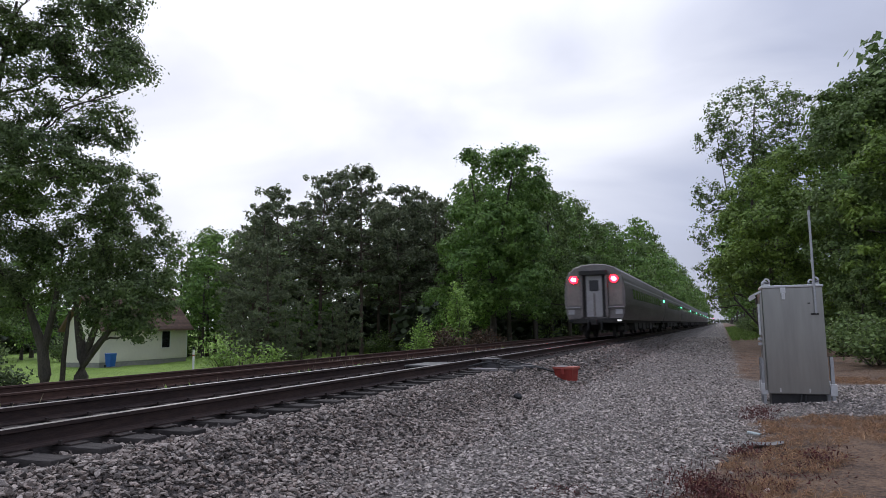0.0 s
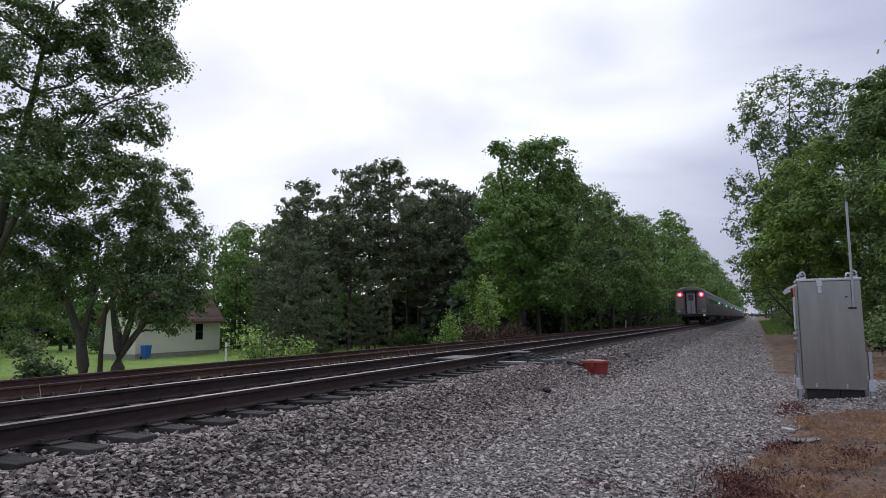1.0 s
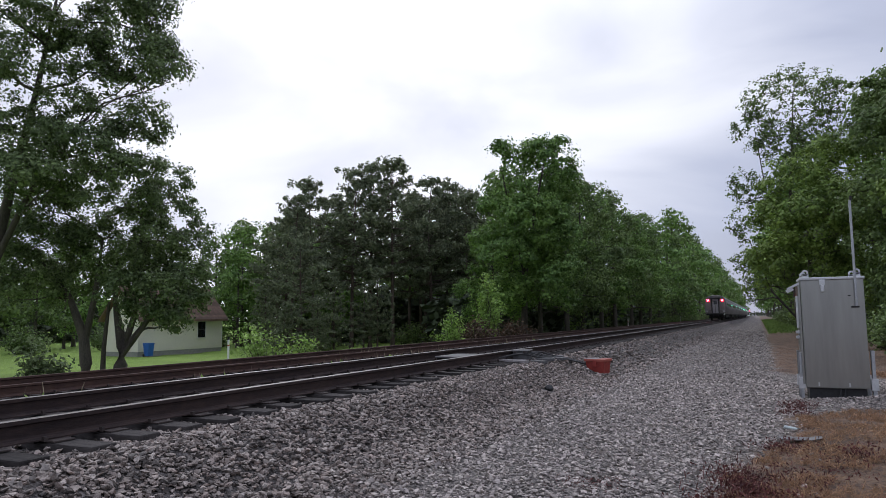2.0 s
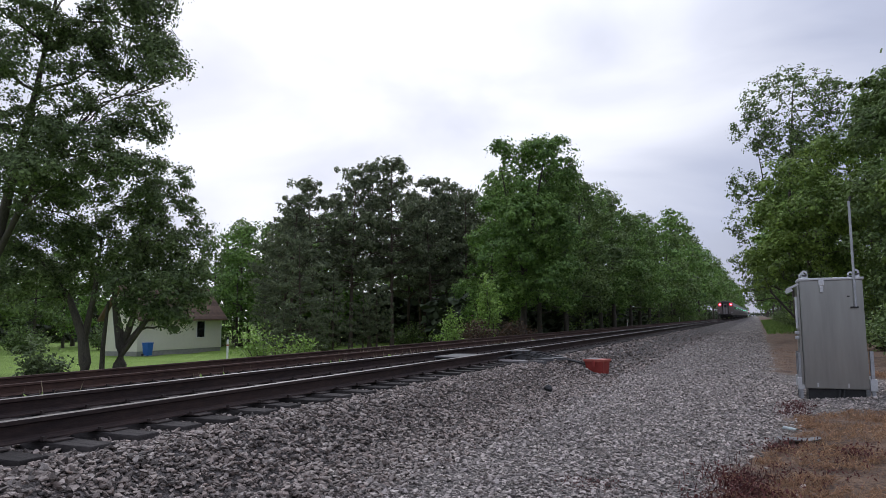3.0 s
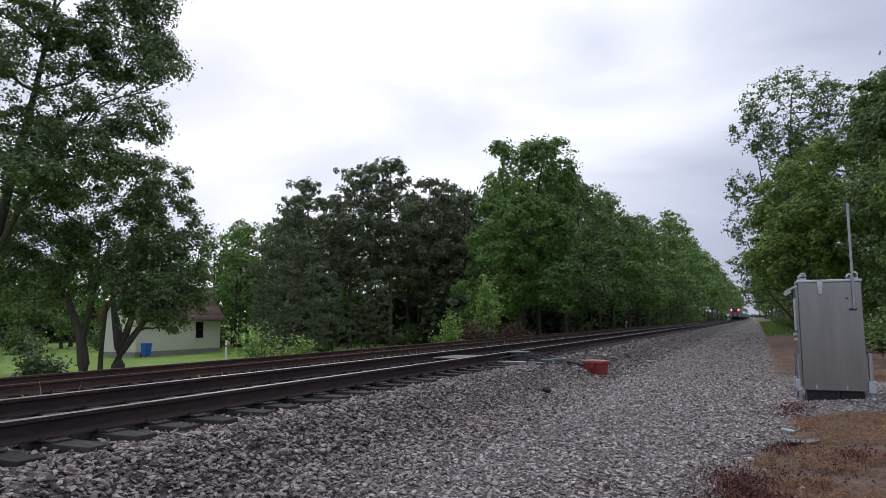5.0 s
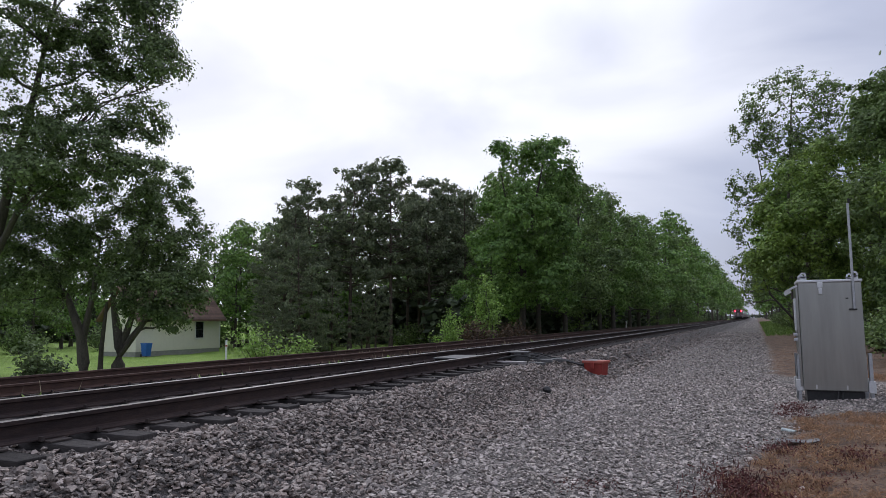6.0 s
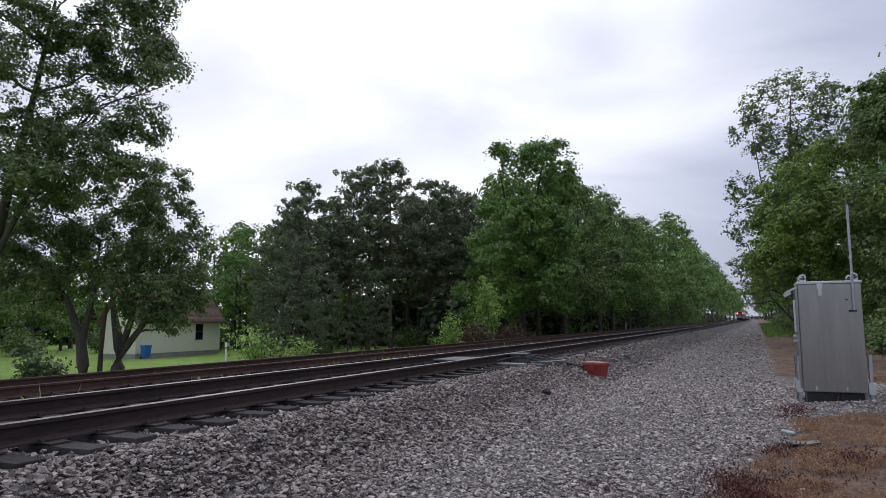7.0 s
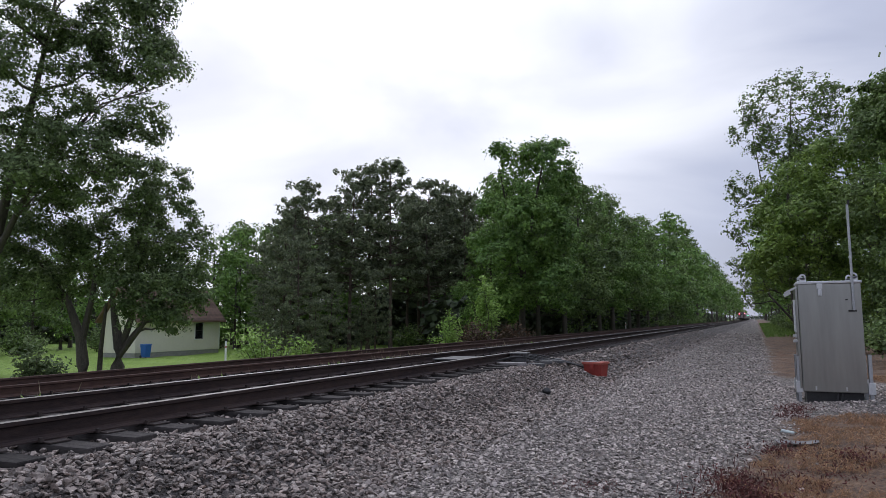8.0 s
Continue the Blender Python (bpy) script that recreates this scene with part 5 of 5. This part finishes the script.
    for k, (x, y) in enumerate(((0.05, -0.37), (0.12, -0.36))):
        rod(b, (x, y, 0.0), (x - 0.05, y - 0.05, -0.28), 0.014, 6)
    part("hanging_cable", b, RUBBER, c, "loose black cable end")


build_cabinet()


# ---- red box and track gear ----
def build_red_box():
    x, y = -3.74, 17.4
    z = ground_z(x, y) - 0.02
    b = thing("junction_box", x, y, z, -12, label="faded red metal junction box on the ballast", category="junction box")
    v = [(-.25, -.2, -.05), (.25, -.2, -.05), (.25, .2, -.05), (-.25, .2, -.05), (-.29, -.24, .27), (.29, -.24, .27), (.29, .24, .27), (-.29, .24, .27)]
    mesh_part("box_body", v, [(0, 3, 2, 1), (0, 1, 5, 4), (1, 2, 6, 5), (2, 3, 7, 6), (3, 0, 4, 7), (4, 5, 6, 7)], REDBOX, b)
    part("lid", boxed(-.325, .325, -.28, .28, .27, .325, 0.012), REDLID, b, "sun-bleached red lid")
    part("latch", boxed(-.05, .05, -.30, -.26, .16, .29, 0.008), REDBOX, b, "red hasp")
    part("lid_panel", boxed(-.30, .06, -.25, .25, .325, .332, 0.002), BOARD, b, "weathered pale patch on the lid")
    b.scale = (0.84, 0.84, 1.12)


build_red_box()


def cable(points, r, label):
    cu = bpy.data.curves.new("cable", "CURVE")
    cu.dimensions, cu.bevel_depth, cu.bevel_resolution = "3D", r, 2
    s = cu.splines.new("BEZIER")
    s.bezier_points.add(len(points) - 1)
    for b, p in zip(s.bezier_points, points):
        b.co = p
        b.handle_left_type = b.handle_right_type = "AUTO"
    cu.materials.append(RUBBER)
    return tagged(new("cable", cu), label, "cable", "cables from the track to the red box")


crng = random.Random(5)
for k in range(5):
    y = 14.3 + 0.42 * k
    pts = [(-5.3, y, -0.14)]
    for f in (0.25, 0.5, 0.75, 1.0):
        px, py = -5.3 + 1.3 * f, y + (17.3 - y) * f ** 1.3
        pts.append((px, py + crng.uniform(-0.12, 0.12), max(-0.15, ground_z(px, py)) + 0.06 + crng.uniform(0, 0.03) if f < 0.4 else ground_z(px, py) + 0.07))
    cable(pts, 0.016 + 0.006 * (k % 2), "black cable lying over the ballast")


def build_track_gear():
    g = thing("track_device", -5.06, 15.3, -0.21, 8, label="grey iron signal device beside the rail", category="track equipment")
    part("device_case", boxed(-0.17, 0.19, -0.22, 0.22, 0.0, 0.19, 0.02), GREYBOX, g)
    part("device_lid", boxed(-0.20, 0.22, -0.25, 0.25, 0.19, 0.215, 0.008), GREYBOX, g, "flat grey iron lid")
    part("hinge", boxed(-0.14, -0.08, -0.27, -0.22, 0.15, 0.20, 0.006), PLATE, g, "rusty hinge")
    part("hinge", boxed(0.08, 0.14, -0.27, -0.22, 0.15, 0.20, 0.006), PLATE, g, "rusty hinge")
    part("base_plate", boxed(-0.28, 0.34, -0.34, 0.34, -0.02, 0.0, 0.004), PLATE, g, "rusty base plate")
    for x, y, z, L, w, rz in ((-4.92, 14.32, -0.19, 0.62, 0.13, 3), (-4.62, 15.55, -0.215, 0.52, 0.12, 14), (-4.52, 16.15, -0.225, 0.58, 0.12, -6), (-4.72, 16.75, -0.22, 0.5, 0.1, 5), (-4.60, 14.95, -0.24, 0.46, 0.10, -9)):
        b = thing("loose_board", x, y, z, rz, label="weathered grey board laid over the ballast", category="board", group="boards beside the track")
        part("plank", boxed(-L / 2, L / 2, -w, w, -0.04, 0.025, 0.008), BOARD if w > 0.125 else GREYBOX, b)
    m = thing("crossing_plate", -6.03, 14.2, -0.07, label="flat grey plate lying between the rails", category="track plate")
    part("plate", boxed(-0.46, 0.46, -0.6, 0.6, -0.03, 0.0, 0.006), GREYBOX, m)
    for sx in (-0.4, 0.4):
        part("bearer", boxed(sx - 0.06, sx + 0.06, -0.5, 0.5, -0.19, -0.03), TIE, m, "dark wooden bearer")


build_track_gear()


def build_post(x, y, z, h, label):
    p = thing("marker_post", x, y, z, label=label, category="post", group="trackside marker posts")
    b = bmesh.new()
    rod(b, (0, 0, -0.3), (0, 0, h - 0.14), 0.055, 12)
    part("post", b, WHITE, p)
    b = bmesh.new()
    rod(b, (0, 0, h - 0.14), (0, 0, h), 0.06, 12, 0.05)
    part("post_cap", b, UNDER, p, "dark cap")
    b = bmesh.new()
    rod(b, (0, 0, h - 0.48), (0, 0, h - 0.40), 0.06, 12)
    part("band", b, REDLID, p, "faded red band")


build_post(-26, 28.7, ground_z(-26, 28.7), 2.05, "white plastic marker post with a dark cap")
build_post(-15, 151, ground_z(-15, 151), 1.5, "small white marker post beside the far track")
build_post(-15, 88, ground_z(-15, 88), 1.3, "weathered marker post beside the far track")


def build_signal():
    s = thing("railway_signal", -6.9, 600, -0.5, label="distant railway signal showing red", category="railway signal")
    b = bmesh.new()
    rod(b, (-0.9, 0, 0), (-0.9, 0, 5.4), 0.09, 10)
    part("mast", b, UNDER, s)
    part("arm", boxed(-0.9, 0.35, -0.05, 0.05, 4.0, 4.1), UNDER, s)
    part("signal_head", boxed(-0.05, 0.65, 0.0, 0.2, 3.8, 5.3, 0.05), UNDER, s)
    b = bmesh.new()
    rod(b, (0.3, 0.0, 4.55), (0.3, -0.1, 4.55), 0.30, 16)
    part("signal_lens", b, RED_SIGNAL, s, "lit red lens")


build_signal()


# ---- litter beside the path ----
def build_scraps():
    x, y = 0.36, 8.95
    s = thing("metal_scrap", x, y, ground_z(x, y) + 0.015, 6, label="bent grey sheet metal scrap on the litter", category="scrap metal")
    v, f = [], []
    for i in range(8):
        u = i / 7
        zz = 0.012 + 0.03 * max(0, u - 0.7) / 0.3
        for yy in (-0.11, 0.12 - 0.05 * u):
            v += [(-0.22 + 0.44 * u, yy, zz), (-0.22 + 0.44 * u, yy, zz + 0.008)]
    for i in range(7):
        a = i * 4
        f += [(a, a + 4, a + 6, a + 2), (a + 1, a + 3, a + 7, a + 5), (a, a + 1, a + 5, a + 4), (a + 2, a + 6, a + 7, a + 3)]
    f += [(0, 2, 3, 1), (28, 29, 31, 30)]
    mesh_part("sheet", v, f, DEBRIS, s)
    x, y = 0.30, 9.75
    s = thing("plastic_scrap", x, y, ground_z(x, y) + 0.03, -35, label="pale curved plastic scrap on the gravel", category="litter")
    v, f = [], []
    for i in range(9):
        for k in range(5):
            a = math.pi * k / 4
            v.append((-0.15 + 0.3 * i / 8, 0.045 * math.cos(a), 0.045 * math.sin(a) * (1 - 0.4 * i / 8)))
    for i in range(8):
        for k in range(4):
            a = i * 5 + k
            f.append((a, a + 5, a + 6, a + 1))
    o = mesh_part("shell", v, f, TEAL, s, smooth=True)
    o.modifiers.new("thick", "SOLIDIFY").thickness = 0.006
    s.scale = (0.6, 0.7, 0.7)
    x, y = -3.7, 12.8
    s = thing("black_lump", x, y, ground_z(x, y) + 0.055, 20, label="black rounded lump on the ballast slope", category="stone")
    b = bmesh.new()
    bmesh.ops.create_icosphere(b, subdivisions=2, radius=0.085)
    for w in b.verts:
        w.co *= 1 + 0.25 * noise.noise(w.co * 14)
        w.co.z *= 0.8
    part("lump", b, RUBBER, s)


build_scraps()


# ---- shrubs and weeds ----
SHRUBS = "shrubs beyond the far track"


def shrubs():
    place(bush(51, 1.45, 1.35, 0.11, 1500, LEAF_NEAR, "dark leafy shrub beyond the far track", group=SHRUBS), -15.6, 10.75)
    place(bush(52, 2.1, 2.0, 0.13, 800, LEAF_LIGHT, "light green sapling shrub beyond the far track", group=SHRUBS, gap=0.1, stems=12), -15.9, 19.6)
    place(bush(53, 1.5, 1.4, 0.13, 450, LEAF_LIGHT, "light green sapling shrub beyond the far track", group=SHRUBS, gap=0.1, stems=12), -15.9, 21.6)
    place(bush(54, 2.5, 4.9, 0.21, 2500, LEAF_LIGHT, "tall bright green sapling beside the track", group=SHRUBS, stems=26), -16.3, 42.5)
    place(bush(55, 2.2, 2.3, 0.15, 1500, LEAF_LIGHT, "bright green sapling beside the track", group=SHRUBS, stems=14), -16.0, 36.0)
    place(bush(56, 3.0, 1.7, 0.14, 1700, LEAF_BROWN, "dry brown brush beside the track", group=SHRUBS, stems=24), -15.6, 38.5)
    place(bush(57, 3.0, 1.8, 0.14, 1500, LEAF_BROWN, "dry brown brush beside the track", group=SHRUBS, stems=24), -15.8, 46.5)
    low = bush(58, 2.6, 0.95, 0.12, 1300, LEAF_LIGHT, "low bright green weeds beyond the far track", "weeds", 30, "weeds", "weeds along the far track")
    low.matrix_basis = put(None, -15.2, 24.0, 0, 0.45)
    for i, (x, y, s) in enumerate(((-15.4, 26.0, .5), (-15.3, 27.6, .45), (-15.6, 29.2, .55), (-15.4, 30.8, .45), (-15.6, 22.6, .4), (-15.5, 17.2, .35), (-15.2, 14.2, .3), (-17.2, 27.5, .5), (-17.4, 31.5, .5), (-15.5, 32.4, .5), (-15.4, 34.0, .45), (-18.2, 35, .45), (-19.4, 29.5, .45), (-18.8, 38.5, .45))):
        copy_thing(low, put(None, x, y, i * 71, s))
    dark = bush(59, 5.0, 2.6, 0.26, 2400, LEAF_DARK, "dark undergrowth at the edge of the wood", "undergrowth", 34, "undergrowth", "undergrowth at the wood's edge")
    place(dark, -34, 66)
    for i, (x, y, s) in enumerate(((-27, 66, .8), (-36, 52, .6), (-30, 68, 1.0), (-17, 150, 1), (-17, 172, 1.1), (-17, 195, 1.1), (-17, 225, 1.2), (3.0, 52, .3), (3.4, 46, .3), (4.4, 24, .55), (5.2, 20.5, .5), (4.6, 30, .6), (4.2, 38, .6), (4.0, 47, .6), (3.9, 58, .6), (3.8, 72, .7), (6.2, 17, .55),
                                   (3.8, 90, .7), (3.8, 112, .8), (3.8, 140, .8), (-64, 52, 1), (-66, 44, 1), (-70, 34, 1.1), (-74, 24, 1.1), (-72, 28, 1), (-58, 62, 1))):
        copy_thing(dark, put(None, x, y, i * 59, s))


shrubs()


def far_woods():
    """Dense low foliage, shade painted into its leaf colour, that closes the woods behind the rows of trees."""
    rng = np.random.default_rng(90)
    for label, x0, x1, y0, y1, h, n, size in (("dense wood behind the trees along the line, painted dark as shade", -31, -21, 62, 560, 7, 30000, 1.1), ("dense wood behind the trees by the path, painted dark as shade", 8.5, 14, 16, 480, 6, 13000, 0.9),
                                              ("wood behind the pines, painted dark as shade", -60, -38, 76, 120, 8, 14000, 1.0), ("wood beyond the mown field, painted dark as shade", -112, -94, -10, 90, 9, 18000, 1.3), ("distant wood across the end of the line", -420, 420, 1150, 1250, 7, 6000, 3.5)):
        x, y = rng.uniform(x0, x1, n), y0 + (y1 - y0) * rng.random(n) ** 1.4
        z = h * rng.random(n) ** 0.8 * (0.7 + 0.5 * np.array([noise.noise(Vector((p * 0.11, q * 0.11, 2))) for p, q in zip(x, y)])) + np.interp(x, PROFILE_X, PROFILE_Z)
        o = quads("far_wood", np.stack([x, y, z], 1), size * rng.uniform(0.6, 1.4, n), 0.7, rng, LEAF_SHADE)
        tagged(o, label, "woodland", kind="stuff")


far_woods()


def scatter_plants():
    rng = np.random.default_rng(70)
    # dry stalks and grass between the rails of the far track and between the tracks
    n = 340
    x = np.where(rng.random(n) < 0.6, rng.uniform(-10.8, -8.6, n), rng.uniform(-12.2, -11.2, n))
    clump = rng.uniform(3, 34, 26)
    y = clump[rng.integers(0, 26, n)] + rng.normal(0, 0.35, n)
    s = rng.uniform(0.12, 0.42, n)
    z = np.array([ground_z(a, b) for a, b in zip(x, y)]) + s * 0.4
    o = quads("dry_stalks", np.stack([x, y, z], 1), s, 0.05, rng, STRAW, up=0.95)
    tagged(o, "thin straw-coloured stalks between the rails", "weeds", kind="stuff")
    n = 240
    x, y = rng.uniform(-10.6, -8.8, n), clump[rng.integers(0, 26, n)] + rng.normal(0, 0.3, n)
    z = np.array([ground_z(a, b) for a, b in zip(x, y)]) + 0.08
    o = quads("green_weeds", np.stack([x, y, z], 1), rng.uniform(0.08, 0.24, n), 0.3, rng, LEAF_LIGHT, up=0.6)
    tagged(o, "small green weeds between the tracks", "weeds", kind="stuff")
    # needle and leaf litter right of the path
    n = 60000
    y = 4 + 30 * rng.random(n) ** 1.6
    x = rng.uniform(-0.9, 4.6, n)

    def edge(q):
        def ease(lo, hi):
            f = np.clip((q - lo) / (hi - lo), 0, 1)
            return f * f * (3 - 2 * f)

        return -0.5 + 0.85 * ease(6.5, 10.0) + 3.0 * (ease(11.2, 13.2) - ease(16.0, 20.0))

    keep = (np.array([noise.noise(Vector((a * 1.1, b * 0.8, 5))) for a, b in zip(x, y)]) > -0.22) & (x > edge(y))
    x, y = x[keep], y[keep]
    z = np.array([ground_z(a, b) for a, b in zip(x, y)]) + rng.uniform(0.004, 0.05, len(x))
    o = quads("needle_litter", np.stack([x, y, z], 1), rng.uniform(0.015, 0.045, len(x)), 0.18, rng, NEEDLE)
    tagged(o, "reddish brown pine needle and leaf litter", "leaf litter", kind="stuff")
    # tufts of dry grass, blades splayed from a common foot
    n = 3000
    cx, cy = rng.uniform(-0.7, 4.2, n), 5.2 + 14 * rng.random(n) ** 1.3
    keep = (cx > edge(cy) + 0.12) & (np.array([noise.noise(Vector((p * 1.3, q * 0.9, 9))) for p, q in zip(cx, cy)]) > -0.15)
    cx, cy = cx[keep], cy[keep]
    k = 34
    a, r, b = rng.uniform(0, 6.28, (len(cx), k)), rng.uniform(0.0, 0.11, (len(cx), k)), rng.uniform(0.04, 0.13, (len(cx), k))
    x, y = (cx[:, None] + np.cos(a) * r).ravel(), (cy[:, None] + np.sin(a) * r).ravel()
    s = b.ravel()
    z = np.array([ground_z(p, q) for p, q in zip(x, y)]) + s * 0.28
    o = quads("dry_grass", np.stack([x, y, z], 1), s, 0.07, rng, DRYGRASS, up=0.5)
    tagged(o, "dry reddish brown grass beside the path", "dry grass", kind="stuff")
    # dead red weeds at the edge of the path
    for cx, cy, n, r in ((-0.18, 6.45, 330, 0.10), (-0.02, 6.15, 420, 0.16), (-1.45, 6.25, 300, 0.18), (0.35, 7.2, 200, 0.25), (-0.35, 5.9, 300, 0.16), (0.48, 12.3, 260, 0.16), (0.42, 11.5, 180, 0.14), (0.18, 8.45, 240, 0.16), (0.85, 8.0, 160, 0.14), (-0.25, 6.9, 260, 0.16)):
        n *= 2
        x, y = rng.normal(cx, r, n), rng.normal(cy, r, n)
        s = rng.uniform(0.015, 0.05, n) * (0.6 if cx < -1 else 1)
        z = np.array([ground_z(a, b) for a, b in zip(x, y)]) + s * rng.uniform(0.3, 2.8, n) * (0.4 if cx < -1 else 1)
        o = quads("dead_weeds", np.stack([x, y, z], 1), s, 0.34, rng, DEADWEED, up=0.5)
        tagged(o, "dead dark red weeds at the edge of the gravel", "weeds", kind="stuff")
    n = 150
    x, y = rng.normal(-0.25, 0.2, n), rng.normal(6.75, 0.4, n)
    s = rng.uniform(0.05, 0.17, n)
    z = np.array([ground_z(a, b) for a, b in zip(x, y)]) + s * 0.45
    o = quads("dead_stems", np.stack([x, y, z], 1), s, 0.06, rng, DEADWEED, up=0.95)
    tagged(o, "upright dead red weed stems beside the gravel", "weeds", kind="stuff")
    # grass tuft where the path meets the right-hand wood far off
    n = 9000
    y = rng.uniform(58, 210, n)
    x = rng.uniform(0.6, 3.8, n)
    s = rng.uniform(0.15, 0.45, n)
    z = np.array([ground_z(a, b) for a, b in zip(x, y)]) + s * 0.35
    o = quads("verge_grass", np.stack([x, y, z], 1), s, 0.2, rng, GRASS, up=0.8)
    tagged(o, "green grass on the verge beside the path", "grass", kind="stuff")


scatter_plants()


def scatter_stones():
    rng = np.random.default_rng(80)

    def field(n, x0, x1, y0, y1, power):
        x, y = rng.uniform(x0, x1, n), y0 + (y1 - y0) * rng.random(n) ** power
        return x, y

    xs, ys, ss = [], [], []
    for n, x0, x1, y0, y1, pw, lo, hi in ((29000, -4.85, -2.85, 1.5, 16, 1.05, 0.032, 0.070), (7500, -4.8, -2.9, 16, 70, 1.7, 0.045, 0.11), (10500, -5.25, -4.55, 1, 66, 1.5, 0.032, 0.07), (4500, -5.2, -2.85, -4, 1.8, 0.75, 0.035, 0.08),
                                          (4200, -6.7, -5.4, 1.2, 18, 1.1, 0.04, 0.075), (1800, -9.5, -6.9, 3, 20, 1.1, 0.04, 0.08)):
        x, y = field(n, x0, x1, y0, y1, pw)
        xs.append(x), ys.append(y), ss.append(lo + (hi - lo) * rng.random(n) ** 1.6)
    x, y, s = np.concatenate(xs), np.concatenate(ys), np.concatenate(ss)
    # thinner towards the path
    keep = rng.random(len(x)) < np.clip((-2.75 - x + 0.45 * np.array([noise.noise(Vector((0, b * 0.8, 3))) for b in y])) / 0.7, 0.0, 1)
    keep &= (np.hypot(x + 3.74, y - 17.3) > 0.38) & (np.hypot(x + 3.68, y - 12.68) > 0.17) & (rng.random(len(x)) < np.clip(1.25 - y / 58, 0, 1))
    x, y, s = x[keep], y[keep], s[keep]
    z = np.array([ground_z(a, b) for a, b in zip(x, y)]) + s * rng.uniform(0.0, 0.45, len(x))
    stones("ballast", np.stack([x, y, z], 1), s, rng, STONE, "loose grey-brown angular track ballast stones", "ballast")
    x1, y1 = field(26000, -3.3, 0.6, 2.0, 17, 1.25)
    x2, y2 = field(13000, -3.3, 0.4, 17, 75, 1.7)
    x3, y3 = field(4500, 0.3, 3.8, 12.2, 17, 1.0)
    x4, y4 = field(4500, -3.3, 0.4, -4, 2.4, 0.75)
    x, y = np.concatenate([x1, x2, x3, x4]), np.concatenate([y1, y2, y3, y4])
    lim = -0.5 + 0.85 * np.clip((y - 6.5) / 3.5, 0, 1) + 3.4 * (np.clip((y - 11.2) / 2, 0, 1) - np.clip((y - 16) / 4, 0, 1))
    keep = rng.random(len(x)) < np.clip((lim - x) / 0.5 + 0.35, 0.02, 1)
    keep &= rng.random(len(x)) < np.clip(1.3 - y / 60, 0, 1)
    x, y = x[keep], y[keep]
    n = len(x)
    s = (0.026 + 0.036 * rng.random(n) ** 1.8) * (1 + np.maximum(0, y - 12) * 0.025)
    z = np.array([ground_z(a, b) for a, b in zip(x, y)]) + s * rng.uniform(0.0, 0.3, n)
    stones("gravel", np.stack([x, y, z], 1), s, rng, PEBBLE, "small grey crushed stone on the service path", "gravel")


scatter_stones()


# ---- what moves: the train runs away down the line ----
def motions():
    times = [0.0, 1 / 30, 0.1] + [0.5 * k for k in range(1, 16)] + [7.9, 8.0 - 1 / 30, 8.0]
    for i, c in enumerate(train):
        walk(c, [(t, pose(TRACK_X, REAR + PITCH * i + SPEED * t, 0)) for t in times])


motions()
